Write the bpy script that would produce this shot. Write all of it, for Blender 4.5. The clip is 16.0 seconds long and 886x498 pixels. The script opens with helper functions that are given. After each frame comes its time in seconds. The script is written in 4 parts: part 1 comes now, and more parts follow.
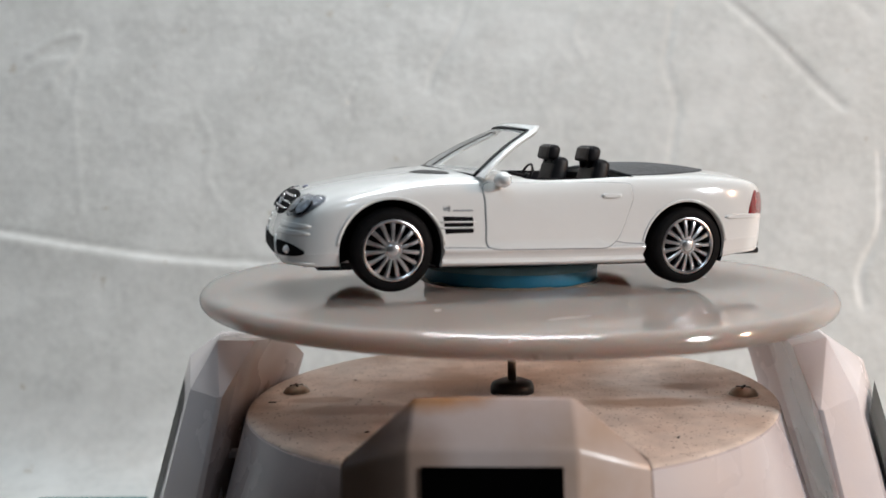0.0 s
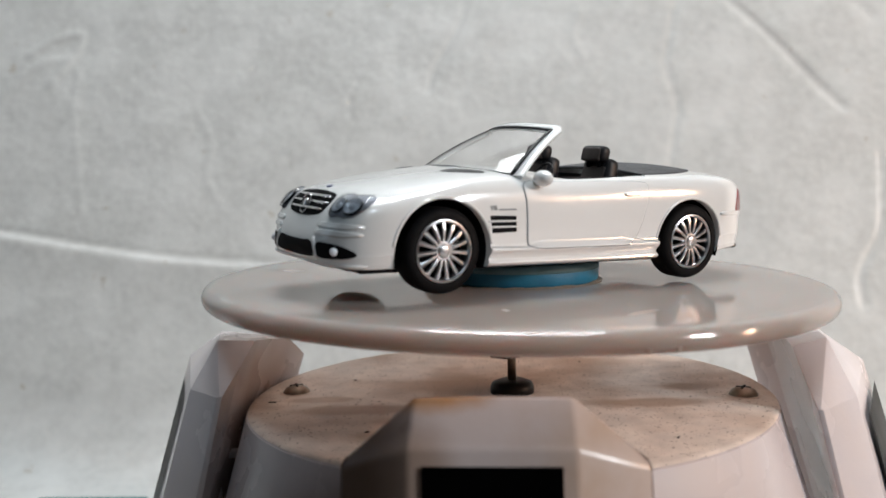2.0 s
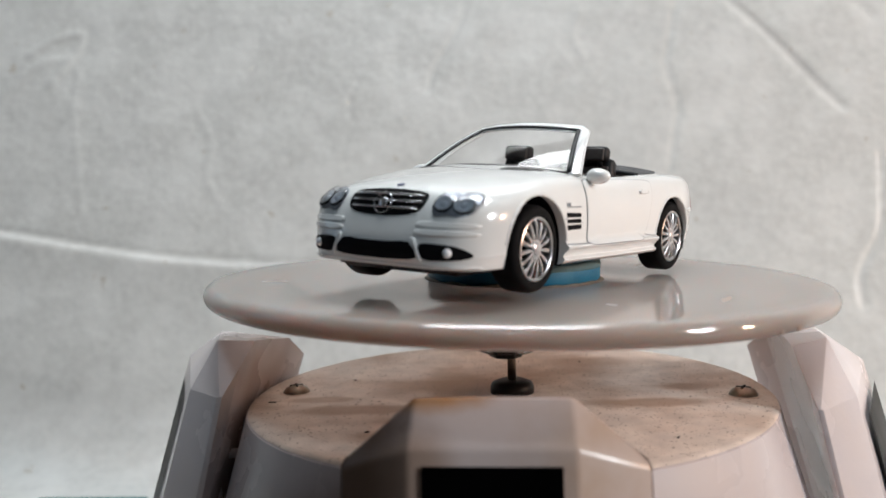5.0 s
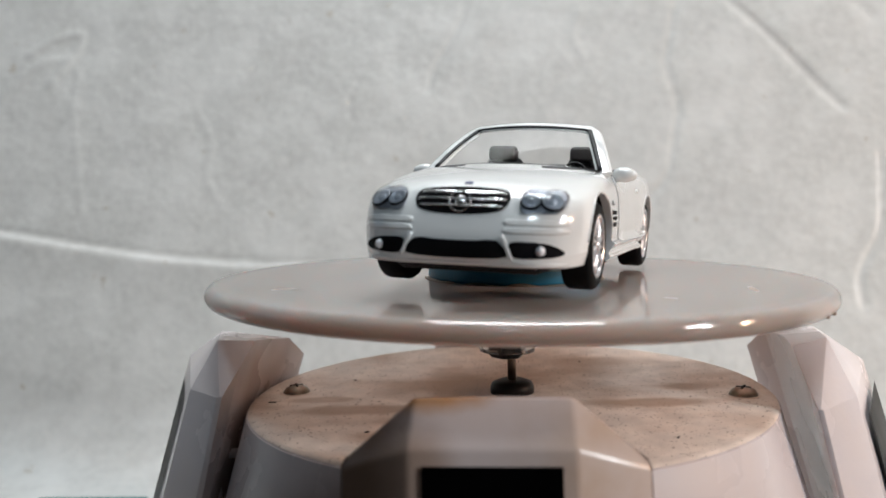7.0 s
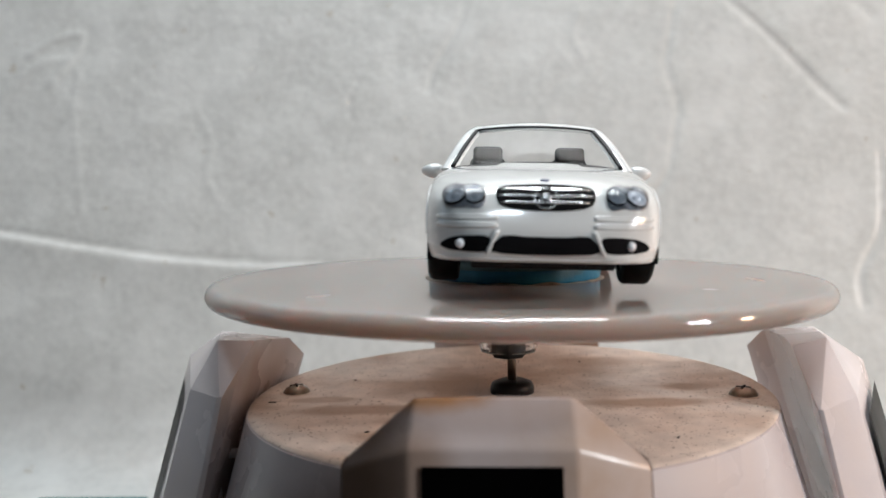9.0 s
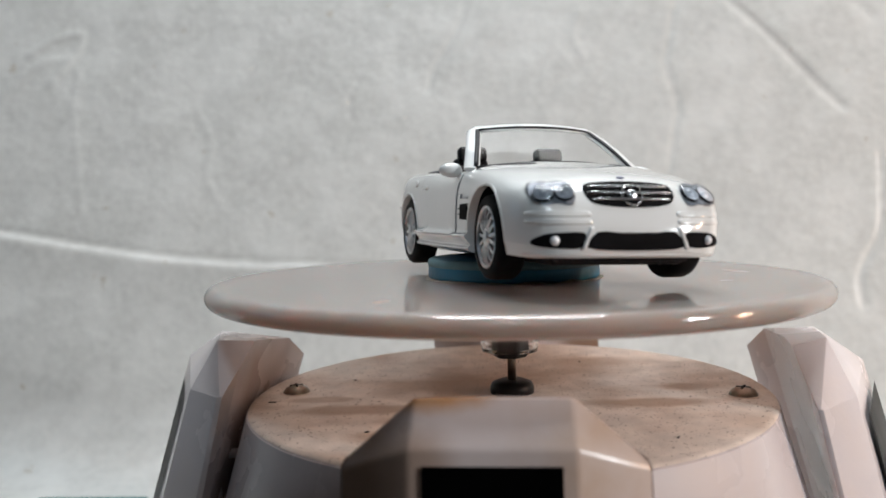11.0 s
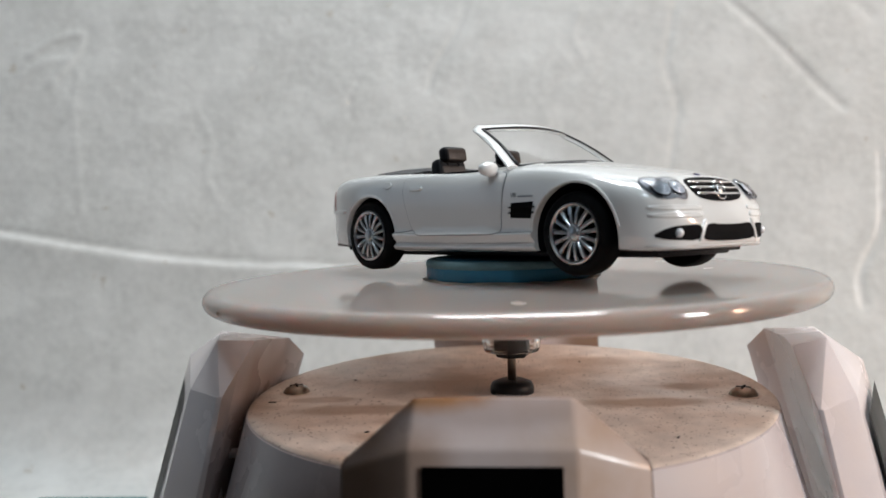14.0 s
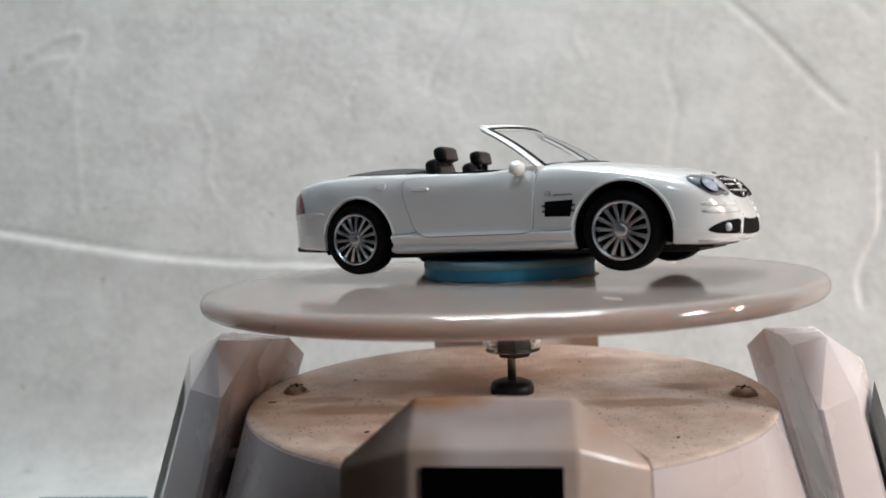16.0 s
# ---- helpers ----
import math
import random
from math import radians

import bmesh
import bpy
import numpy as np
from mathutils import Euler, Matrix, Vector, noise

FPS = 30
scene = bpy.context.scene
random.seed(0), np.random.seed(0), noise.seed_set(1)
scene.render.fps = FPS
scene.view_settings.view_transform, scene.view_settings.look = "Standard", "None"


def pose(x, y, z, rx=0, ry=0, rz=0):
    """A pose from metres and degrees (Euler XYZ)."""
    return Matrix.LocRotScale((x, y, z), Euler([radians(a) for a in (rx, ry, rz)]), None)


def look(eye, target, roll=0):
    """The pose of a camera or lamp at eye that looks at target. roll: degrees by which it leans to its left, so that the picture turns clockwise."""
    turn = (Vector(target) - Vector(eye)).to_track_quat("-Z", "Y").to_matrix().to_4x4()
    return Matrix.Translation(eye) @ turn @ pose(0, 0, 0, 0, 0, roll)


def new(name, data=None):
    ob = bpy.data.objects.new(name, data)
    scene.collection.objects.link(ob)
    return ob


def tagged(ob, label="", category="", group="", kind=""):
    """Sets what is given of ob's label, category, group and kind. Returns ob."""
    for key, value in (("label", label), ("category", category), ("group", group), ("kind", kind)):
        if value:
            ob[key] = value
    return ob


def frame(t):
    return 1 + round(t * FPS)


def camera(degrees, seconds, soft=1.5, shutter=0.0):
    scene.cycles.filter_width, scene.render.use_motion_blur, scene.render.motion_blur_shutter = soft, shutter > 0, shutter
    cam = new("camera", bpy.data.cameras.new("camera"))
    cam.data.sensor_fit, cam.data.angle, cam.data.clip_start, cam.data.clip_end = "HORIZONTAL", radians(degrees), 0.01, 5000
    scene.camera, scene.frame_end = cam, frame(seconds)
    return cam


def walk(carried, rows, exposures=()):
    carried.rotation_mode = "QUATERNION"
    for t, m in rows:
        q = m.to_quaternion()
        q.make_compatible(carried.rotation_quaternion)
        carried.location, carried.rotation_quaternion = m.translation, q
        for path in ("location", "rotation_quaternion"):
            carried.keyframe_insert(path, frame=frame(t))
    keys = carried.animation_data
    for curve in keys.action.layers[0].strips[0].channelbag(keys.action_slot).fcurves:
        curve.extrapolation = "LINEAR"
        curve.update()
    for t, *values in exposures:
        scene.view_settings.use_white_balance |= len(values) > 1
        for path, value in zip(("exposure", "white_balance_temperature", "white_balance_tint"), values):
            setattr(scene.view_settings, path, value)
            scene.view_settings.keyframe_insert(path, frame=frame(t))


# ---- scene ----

from mathutils import bvhtree as bvh_module

# All lengths in the builders below are in millimetres; MM turns them into metres.
MM = 0.001
Z0 = 60.0          # height of the car's own ground plane over the table

# ---------------------------------------------------------------- camera
cam = camera(51.2, 16.0, soft=1.6)
EYE = (pose(0, -0.1337, 0.07503, 0, 0, 3.818) @ pose(0, 0, 0, 90 - 4.991) @ pose(0, 0, 0, 0, 0, -1.8185))
cam.data.dof.use_dof = True          # a small lens close to its subject
cam.data.dof.focus_distance, cam.data.dof.aperture_fstop = 0.129, 26.0
walk(cam, [(0.0, EYE), (16.0, EYE)])

# heading of the car's nose on the turntable, degrees
HEADING = [(0.0, -160.2), (0.5, -156.6), (1.0, -153.0), (1.5, -149.3), (2.0, -145.5), (2.5, -141.8), (3.0, -137.8),
           (3.5, -133.9), (4.0, -130.0), (4.5, -126.1), (5.0, -122.2), (5.5, -118.1), (6.0, -114.0), (6.5, -109.8),
           (7.0, -105.9), (7.5, -101.8), (8.0, -97.7), (8.5, -93.5), (9.0, -89.2), (9.5, -84.8), (10.0, -80.3),
           (10.5, -75.8), (11.0, -71.2), (11.5, -66.6), (12.0, -61.9), (12.5, -57.0), (13.0, -52.2), (13.5, -47.8),
           (14.0, -43.5), (14.5, -39.0), (15.0, -34.4), (15.5, -29.6), (16.0, -25.0)]

# ---------------------------------------------------------------- world and lights
world = bpy.data.worlds.new("world")
scene.world = world
world.use_nodes = True
world.node_tree.nodes["Background"].inputs[0].default_value = (0.75, 0.85, 1.0, 1)
world.node_tree.nodes["Background"].inputs[1].default_value = 0.03


def area_light(name, eye, target, size, watts, colour, size_y=None):
    lamp = bpy.data.lights.new(name, "AREA")
    lamp.energy, lamp.color, lamp.size = watts, colour, size
    if size_y:
        lamp.shape, lamp.size_y = "RECTANGLE", size_y
    ob = new(name, lamp)
    ob.matrix_world = look(eye, target)
    return ob


area_light("room_lamp", (0.92, -0.46, 0.42), (0, 0.05, 0.06), 0.15, 6.4, (0.93, 0.97, 1.0))
area_light("ceiling_light", (-0.05, -1.05, 1.34), (0.0, 0.1, 0.05), 0.22, 3.6, (0.72, 0.88, 1.0), 0.13)
# unseen fill added overhead to brighten the middle of the backdrop
area_light("backdrop_fill", (0.02, 0.12, 0.60), (0.02, 0.14, 0.08), 0.30, 3.1, (0.93, 0.975, 1.0), 0.2)
area_light("window_daylight", (-0.95, 0.06, 0.34), (0, 0.0, 0.06), 0.36, 0.15, (0.42, 0.70, 1.0))
area_light("warm_bulb", (0.42, -0.09, 0.150), (0, 0, 0.045), 0.03, 0.60, (1.0, 0.62, 0.40))
scene.view_settings.exposure = -0.08


# ---------------------------------------------------------------- materials
def mat(name, base, rough=0.5, metal=0.0, coat=0.0, var=0.06, scale=300.0, bump=0.0, bump_scale=2000.0,
        spots=None, spot_scale=900.0, spot_at=0.70, stain=None, stain_scale=40.0, sss=0.0, trans=0.0, spec=0.5, ior=1.5, stretch=1.0, stain_at=(0.45, 0.72), sss_depth=0.002):
    m = bpy.data.materials.new(name)
    m.use_nodes = True
    nt = m.node_tree
    N, L = nt.nodes, nt.links
    b = N["Principled BSDF"]
    b.inputs["Roughness"].default_value = rough
    b.inputs["Metallic"].default_value = metal
    b.inputs["Coat Weight"].default_value = coat
    b.inputs["Coat Roughness"].default_value = 0.04
    b.inputs["Specular IOR Level"].default_value = spec
    b.inputs["IOR"].default_value = ior
    b.inputs["Transmission Weight"].default_value = trans
    if sss:
        b.inputs["Subsurface Weight"].default_value = sss
        b.inputs["Subsurface Radius"].default_value = (1.0, 0.7, 0.6)
        b.inputs["Subsurface Scale"].default_value = sss_depth
    coord, co = N.new("ShaderNodeTexCoord"), N.new("ShaderNodeMapping")
    co.inputs["Scale"].default_value = (1.0, stretch, stretch)
    L.new(coord.outputs["Object"], co.inputs[0])

    def tex(sc, detail=4.0):
        t = N.new("ShaderNodeTexNoise")
        t.inputs["Scale"].default_value = sc
        t.inputs["Detail"].default_value = detail
        L.new(co.outputs[0], t.inputs["Vector"])
        return t

    def ramp(src, lo, hi, c0, c1):
        r = N.new("ShaderNodeValToRGB")
        r.color_ramp.elements[0].position, r.color_ramp.elements[1].position = lo, hi
        r.color_ramp.elements[0].color, r.color_ramp.elements[1].color = (*c0, 1), (*c1, 1)
        L.new(src, r.inputs[0])
        return r.outputs[0]

    def mix(fac, a, c):
        x = N.new("ShaderNodeMix")
        x.data_type = "RGBA"
        L.new(fac, x.inputs[0])
        L.new(a, x.inputs[6])
        x.inputs[7].default_value = (*c, 1)
        return x.outputs[2]

    col = ramp(tex(scale).outputs["Fac"], 0.3, 0.7, [v * (1 - var) for v in base], [min(1, v * (1 + var)) for v in base])
    if stain:
        f = ramp(tex(stain_scale, 6).outputs["Fac"], *stain_at, (0, 0, 0), (0.75, 0.75, 0.75))
        col = mix(f, col, stain)
    if spots:
        f = ramp(tex(spot_scale, 2).outputs["Fac"], spot_at, spot_at + 0.03, (0, 0, 0), (1, 1, 1))
        col = mix(f, col, spots)
    L.new(col, b.inputs["Base Color"])
    rv = N.new("ShaderNodeMapRange")
    rv.inputs[3].default_value, rv.inputs[4].default_value = max(0.0, rough * 0.8), min(1, rough * 1.25)
    L.new(tex(scale * 0.6).outputs["Fac"], rv.inputs[0])
    L.new(rv.outputs[0], b.inputs["Roughness"])
    if bump:
        bp = N.new("ShaderNodeBump")
        bp.inputs["Strength"].default_value = 1.0
        bp.inputs["Distance"].default_value = bump * MM
        L.new(tex(bump_scale, 5).outputs["Fac"], bp.inputs["Height"])
        L.new(bp.outputs[0], b.inputs["Normal"])
    return m


def stain_or_shade(m, centre, radii, colour, amount=1.0, ragged=6.0, scale=140.0):
    """A ragged patch of colour on a material, for stains and for painted shade; centre and radii in millimetres of the
    thing's space.
    """
    N, L = m.node_tree.nodes, m.node_tree.links
    b = N["Principled BSDF"]
    before = b.inputs["Base Color"].links[0].from_socket
    co, mp, ln, nz, ad, rg, mx = (N.new("ShaderNode" + k) for k in ("TexCoord", "Mapping", "VectorMath", "TexNoise", "Math", "MapRange", "Mix"))
    mp.vector_type = "TEXTURE"
    mp.inputs["Location"].default_value = [v * MM for v in centre]
    mp.inputs["Scale"].default_value = [v * MM for v in radii]
    L.new(co.outputs["Object"], mp.inputs[0])
    ln.operation = "LENGTH"
    L.new(mp.outputs[0], ln.inputs[0])
    nz.inputs["Scale"].default_value, nz.inputs["Detail"].default_value = scale, 6.0
    L.new(co.outputs["Object"], nz.inputs["Vector"])
    ad.operation = "MULTIPLY_ADD"
    ad.inputs[1].default_value = ragged * 0.3
    L.new(nz.outputs["Fac"], ad.inputs[0])
    L.new(ln.outputs["Value"], ad.inputs[2])
    rg.inputs[1].default_value, rg.inputs[2].default_value = 0.35 + ragged * 0.15, 1.05 + ragged * 0.15
    rg.inputs[3].default_value, rg.inputs[4].default_value = amount, 0.0
    rg.interpolation_type = "SMOOTHSTEP"
    L.new(ad.outputs[0], rg.inputs[0])
    mx.data_type = "RGBA"
    L.new(rg.outputs[0], mx.inputs[0])
    L.new(before, mx.inputs[6])
    mx.inputs[7].default_value = (*colour, 1)
    L.new(mx.outputs[2], b.inputs["Base Color"])


PAINT = mat("white_car_paint", (0.77, 0.785, 0.78), 0.16, coat=1.0, var=0.015, scale=150, bump=0.012, bump_scale=900)
TYRE = mat("black_rubber", (0.004, 0.004, 0.0045), 0.62, var=0.3, scale=800, bump=0.03, spec=0.10)
SILVER = mat("silver_rim", (0.62, 0.62, 0.64), 0.30, metal=1.0, var=0.08, scale=1500)
DARK = mat("dark_recess", (0.005, 0.005, 0.006), 0.75, var=0.3, spec=0.08)
TRIM = mat("black_plastic", (0.011, 0.011, 0.013), 0.42, spec=0.2, var=0.25, scale=1200, bump=0.03)
SOFT = mat("charcoal_cover", (0.035, 0.036, 0.040), 0.62, var=0.25, scale=1500, bump=0.05, bump_scale=4000)
BROWN = mat("brown_leather", (0.040, 0.030, 0.027), 0.55, var=0.2, scale=900, bump=0.04)
CHROME = mat("chrome", (0.80, 0.80, 0.81), 0.2, metal=1.0, var=0.05)
LAMP_BED = mat("lamp_bed", (0.46, 0.48, 0.52), 0.25, metal=0.35, coat=0.4, var=0.2, scale=1500)
LAMP = mat("lamp_bowl", (0.84, 0.86, 0.90), 0.22, metal=0.15, coat=0.5, var=0.1, scale=1200)
CLEAR = mat("clear_lens", (0.96, 0.97, 0.98), 0.04, var=0.0, trans=1.0, ior=1.45)


def thin_glass(name, tint, gloss):
    m = bpy.data.materials.new(name)
    m.use_nodes = True
    N, L = m.node_tree.nodes, m.node_tree.links
    N.remove(N["Principled BSDF"])
    t, g, mx, fr = (N.new("ShaderNode" + k) for k in ("BsdfTransparent", "BsdfGlossy", "MixShader", "Fresnel"))
    t.inputs[0].default_value = (*tint, 1)
    g.inputs["Roughness"].default_value = 0.03
    fr.inputs[0].default_value = gloss
    L.new(fr.outputs[0], mx.inputs[0])
    L.new(t.outputs[0], mx.inputs[1])
    L.new(g.outputs[0], mx.inputs[2])
    L.new(mx.outputs[0], N["Material Output"].inputs[0])
    return m


GLASS = thin_glass("windscreen_glass", (0.93, 0.94, 0.94), 1.42)
LENS = thin_glass("lamp_lens", (0.97, 0.98, 1.0), 1.45)
SMUDGE = mat("brown_smudge", (0.40, 0.30, 0.25), 0.35, var=0.25, scale=700)
RED = mat("red_lens", (0.20, 0.005, 0.007), 0.2, coat=0.2, var=0.15, scale=900)
BLUE = mat("blue_foam", (0.005, 0.125, 0.225), 0.45, var=0.15, scale=250, stain=(0.03, 0.15, 0.20), stain_scale=180,
           bump=0.08, bump_scale=900)
GAP = mat("shut_line", (0.27, 0.29, 0.31), 0.6, var=0.1)
BLUE_TOP = mat("dull_blue_top", (0.09, 0.17, 0.19), 0.6, var=0.2, scale=300, bump=0.08)
GLUE = mat("glue_residue", (0.22, 0.18, 0.14), 0.5, var=0.3, scale=900, bump=0.1)
DISC = mat("milky_plastic", (0.87, 0.665, 0.60), 0.6, spec=0.0, var=0.03, scale=60, stain=(0.78, 0.65, 0.60),
           stain_scale=30, sss=1.0, sss_depth=0.006)
WHITE = mat("white_stand_plastic", (0.74, 0.68, 0.69), 0.26, var=0.05, scale=120, bump=0.02, bump_scale=1500,
            stain=(0.72, 0.62, 0.58), stain_scale=60)
DUSTY = mat("dusty_stand_plastic", (0.87, 0.77, 0.69), 0.5, var=0.14, scale=260, bump=0.05, bump_scale=2500,
            spots=(0.24, 0.16, 0.11), spot_scale=2300, spot_at=0.655, stain=(0.44, 0.28, 0.17), stain_scale=52, stain_at=(0.47, 0.66))
STAINED_SHADED = mat("stained_shaded_stand_plastic", (0.70, 0.62, 0.61), 0.28, var=0.05, scale=120, bump=0.02, bump_scale=1500,
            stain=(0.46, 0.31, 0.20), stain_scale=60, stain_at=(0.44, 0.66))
# the dim left end of the front face is painted in as brown shade
stain_or_shade(STAINED_SHADED, (47, -8, -16), (6, 6, 9), (0.36, 0.23, 0.155), 0.7, 1.5, 120)
stain_or_shade(STAINED_SHADED, (40.5, -6.0, -8.0), (5, 8.5, 2.2), (0.52, 0.25, 0.08), 0.9, 2.0, 260)
# shade on the facets turned left, put into the colour as dark brown
stain_or_shade(STAINED_SHADED, (42, -16, -20), (16, 10, 26), (0.20, 0.12, 0.075), 0.95, 1.2, 90)
# warm bounced light on the left arm's inner face, painted as a brown tint
stain_or_shade(WHITE, (-36.5, 2, -18), (3.2, 13, 14), (0.55, 0.39, 0.31), 0.8, 1.5, 120)
# the front arm's shadow on the hub's left side, painted dark brown
stain_or_shade(WHITE, (-20, -34, -34), (15, 12, 16), (0.26, 0.16, 0.105), 0.9, 1.5, 90)
for at_, size_, k_ in (((20, -7, -18), (13, 3.2, 3), 0.75), ((26, 2, -18), (7, 3.0, 3), 0.65), ((-21, -9, -18), (12, 3.5, 3), 0.7), ((-27, -3, -18), (7, 2.2, 3), 0.55),
                       ((-9, 9, -18), (5, 12, 3), 0.5), ((14, 20, -18), (12, 5, 3), 0.45), ((-14, -22, -18), (9, 4, 3), 0.6)):
    stain_or_shade(DUSTY, at_, size_, (0.40, 0.24, 0.135), k_, 3.0, 170)
KNOB = mat("white_knob", (0.82, 0.82, 0.84), 0.3, var=0.04)
CELL = mat("solar_cell", (0.003, 0.003, 0.0035), 0.3, var=0.3, spec=0.12)
_n, _l = DISC.node_tree.nodes, DISC.node_tree.links
_tr, _mx, _gl, _fr, _m2 = (_n.new("ShaderNode" + k) for k in ("BsdfTranslucent", "MixShader", "BsdfGlossy", "Fresnel", "MixShader"))
_tr.inputs[0].default_value = (1.0, 0.87, 0.79, 1)
_mx.inputs[0].default_value = 0.35
_gl.inputs["Roughness"].default_value = 0.075
_fr.inputs[0].default_value = 1.95
_tp, _m3 = _n.new("ShaderNodeBsdfTransparent"), _n.new("ShaderNodeMixShader")
_tp.inputs[0].default_value = (1.0, 0.90, 0.84, 1)
_m3.inputs[0].default_value = 0.40
_l.new(_n["Principled BSDF"].outputs[0], _mx.inputs[1])
_l.new(_tr.outputs[0], _mx.inputs[2])
_l.new(_fr.outputs[0], _m2.inputs[0])
_l.new(_mx.outputs[0], _m3.inputs[1])
_l.new(_tp.outputs[0], _m3.inputs[2])
_l.new(_m3.outputs[0], _m2.inputs[1])
_l.new(_gl.outputs[0], _m2.inputs[2])
_l.new(_m2.outputs[0], _n["Material Output"].inputs[0])
STEEL = mat("steel", (0.34, 0.30, 0.25), 0.3, metal=1.0, var=0.2, scale=900)
TEAL = mat("teal_card", (0.02, 0.14, 0.16), 0.6, var=0.15)
SHEET = mat("backdrop_vinyl", (0.600, 0.600, 0.580), 0.40, var=0.07, scale=420, bump=0.16, bump_scale=330,
            stain=(0.72, 0.72, 0.70), stain_scale=75, stain_at=(0.46, 0.70), spots=(0.52, 0.49, 0.44), spot_scale=260, spot_at=0.73)
GREY_MARK = mat("grey_mark", (0.36, 0.36, 0.35), 0.6, var=0.2, scale=900)
RUSTY_MARK = mat("rusty_mark", (0.52, 0.44, 0.36), 0.6, var=0.2, scale=900)
TABLE = mat("dark_wood_table", (0.055, 0.038, 0.028), 0.5, var=0.25, scale=30)
ROOM = mat("room_wall", (0.24, 0.24, 0.245), 0.8, var=0.05, scale=4)


# ---------------------------------------------------------------- mesh helpers
def part(name, bm, material, parent=None, label="", smooth=True, loc=None):
    """Links a bmesh, in millimetres, as one mesh object."""
    bmesh.ops.recalc_face_normals(bm, faces=bm.faces)
    bm.transform(Matrix.Scale(MM, 4))
    me = bpy.data.meshes.new(name)
    for f in bm.faces:
        f.smooth = smooth
    bm.to_mesh(me)
    bm.free()
    me.materials.append(material)
    ob = new(name, me)
    if parent:
        ob.parent = parent
    if loc:
        ob.location = [v * MM for v in loc]
    if label:
        tagged(ob, label)
    return ob


def empty(name, m=Matrix()):
    ob = new(name)
    ob.empty_display_size = 0.01
    ob.matrix_world = m
    return ob


def sharp(ob, degrees=35):
    ob.data.set_sharp_from_angle(angle=radians(degrees))
    return ob


def lathe(profile, seg=64, axis="z", caps=True):
    """A closed or open profile of (r, h) turned about an axis."""
    bm = bmesh.new()
    n = seg
    rings = []
    for r, h in profile:
        ring = []
        for i in range(n):
            a = 2 * math.pi * i / n
            p = (r * math.cos(a), r * math.sin(a), h)
            if axis == "y":
                p = (p[0], h, p[1])
            elif axis == "x":
                p = (h, p[0], p[1])
            ring.append(bm.verts.new(p))
        rings.append(ring)
    for a, b in zip(rings, rings[1:]):
        for i in range(n):
            bm.faces.new((a[i], a[(i + 1) % n], b[(i + 1) % n], b[i]))
    if caps and profile[0] != profile[-1]:
        bm.faces.new(rings[0])
        bm.faces.new(rings[-1])
    bmesh.ops.remove_doubles(bm, verts=bm.verts, dist=1e-4)
    return bm


def grid(rows, closed=False):
    bm = bmesh.new()
    vs = [[bm.verts.new(p) for p in r] for r in rows]
    m = len(vs[0])
    for a, b in zip(vs, vs[1:]):
        for i in range(m if closed else m - 1):
            bm.faces.new((a[i], a[(i + 1) % m], b[(i + 1) % m], b[i]))
    return bm, vs


def block(x0, x1, y0, y1, z0, z1, bevel=0.0, seg=2):
    bm = bmesh.new()
    bmesh.ops.create_cube(bm, size=1)
    for v in bm.verts:
        v.co = (x0 if v.co.x < 0 else x1, y0 if v.co.y < 0 else y1, z0 if v.co.z < 0 else z1)
    if bevel:
        bmesh.ops.bevel(bm, geom=list(bm.edges), offset=bevel, segments=seg, affect="EDGES", profile=0.5)
    return bm


def join(*bms):
    out = bms[0]
    for b in bms[1:]:
        me = bpy.data.meshes.new("tmp")
        b.to_mesh(me)
        out.from_mesh(me)
        bpy.data.meshes.remove(me)
        b.free()
    return out


def spline(pts, n, closed=False):
    """Catmull-Rom through points, n samples a span."""
    P = [Vector(p) for p in pts]
    k = len(P)
    out = []
    for i in range(k if closed else k - 1):
        g = lambda j: P[j % k] if closed else P[min(max(j, 0), k - 1)]
        a, b, c, d = g(i - 1), g(i), g(i + 1), g(i + 2)
        for s in range(n):
            t = s / n
            out.append(0.5 * ((2 * b) + (c - a) * t + (2 * a - 5 * b + 4 * c - d) * t * t + (3 * b - a - 3 * c + d) * t ** 3))
    if not closed:
        out.append(P[-1])
    return out


def tube(path, wid, thick, up=(0, 0, 1), seg=10, taper=None):
    """An oval bar along a path: wid along the side, thick along up."""
    P = [Vector(p) for p in path]
    rows = []
    for i, p in enumerate(P):
        d = (P[min(i + 1, len(P) - 1)] - P[max(i - 1, 0)]).normalized()
        side = d.cross(Vector(up)).normalized()
        upv = side.cross(d).normalized()
        k = 1 if taper is None else taper[0] + (taper[1] - taper[0]) * i / (len(P) - 1)
        rows.append([p + side * (math.cos(2 * math.pi * j / seg) * wid * k) + upv * (math.sin(2 * math.pi * j / seg) * thick * k)
                     for j in range(seg)])
    bm, vs = grid(rows, closed=True)
    bm.faces.new(vs[0])
    bm.faces.new(vs[-1])
    return bm


def lerp(x, table):
    xs, ys = zip(*sorted(table))
    return float(np.interp(x, xs, ys))


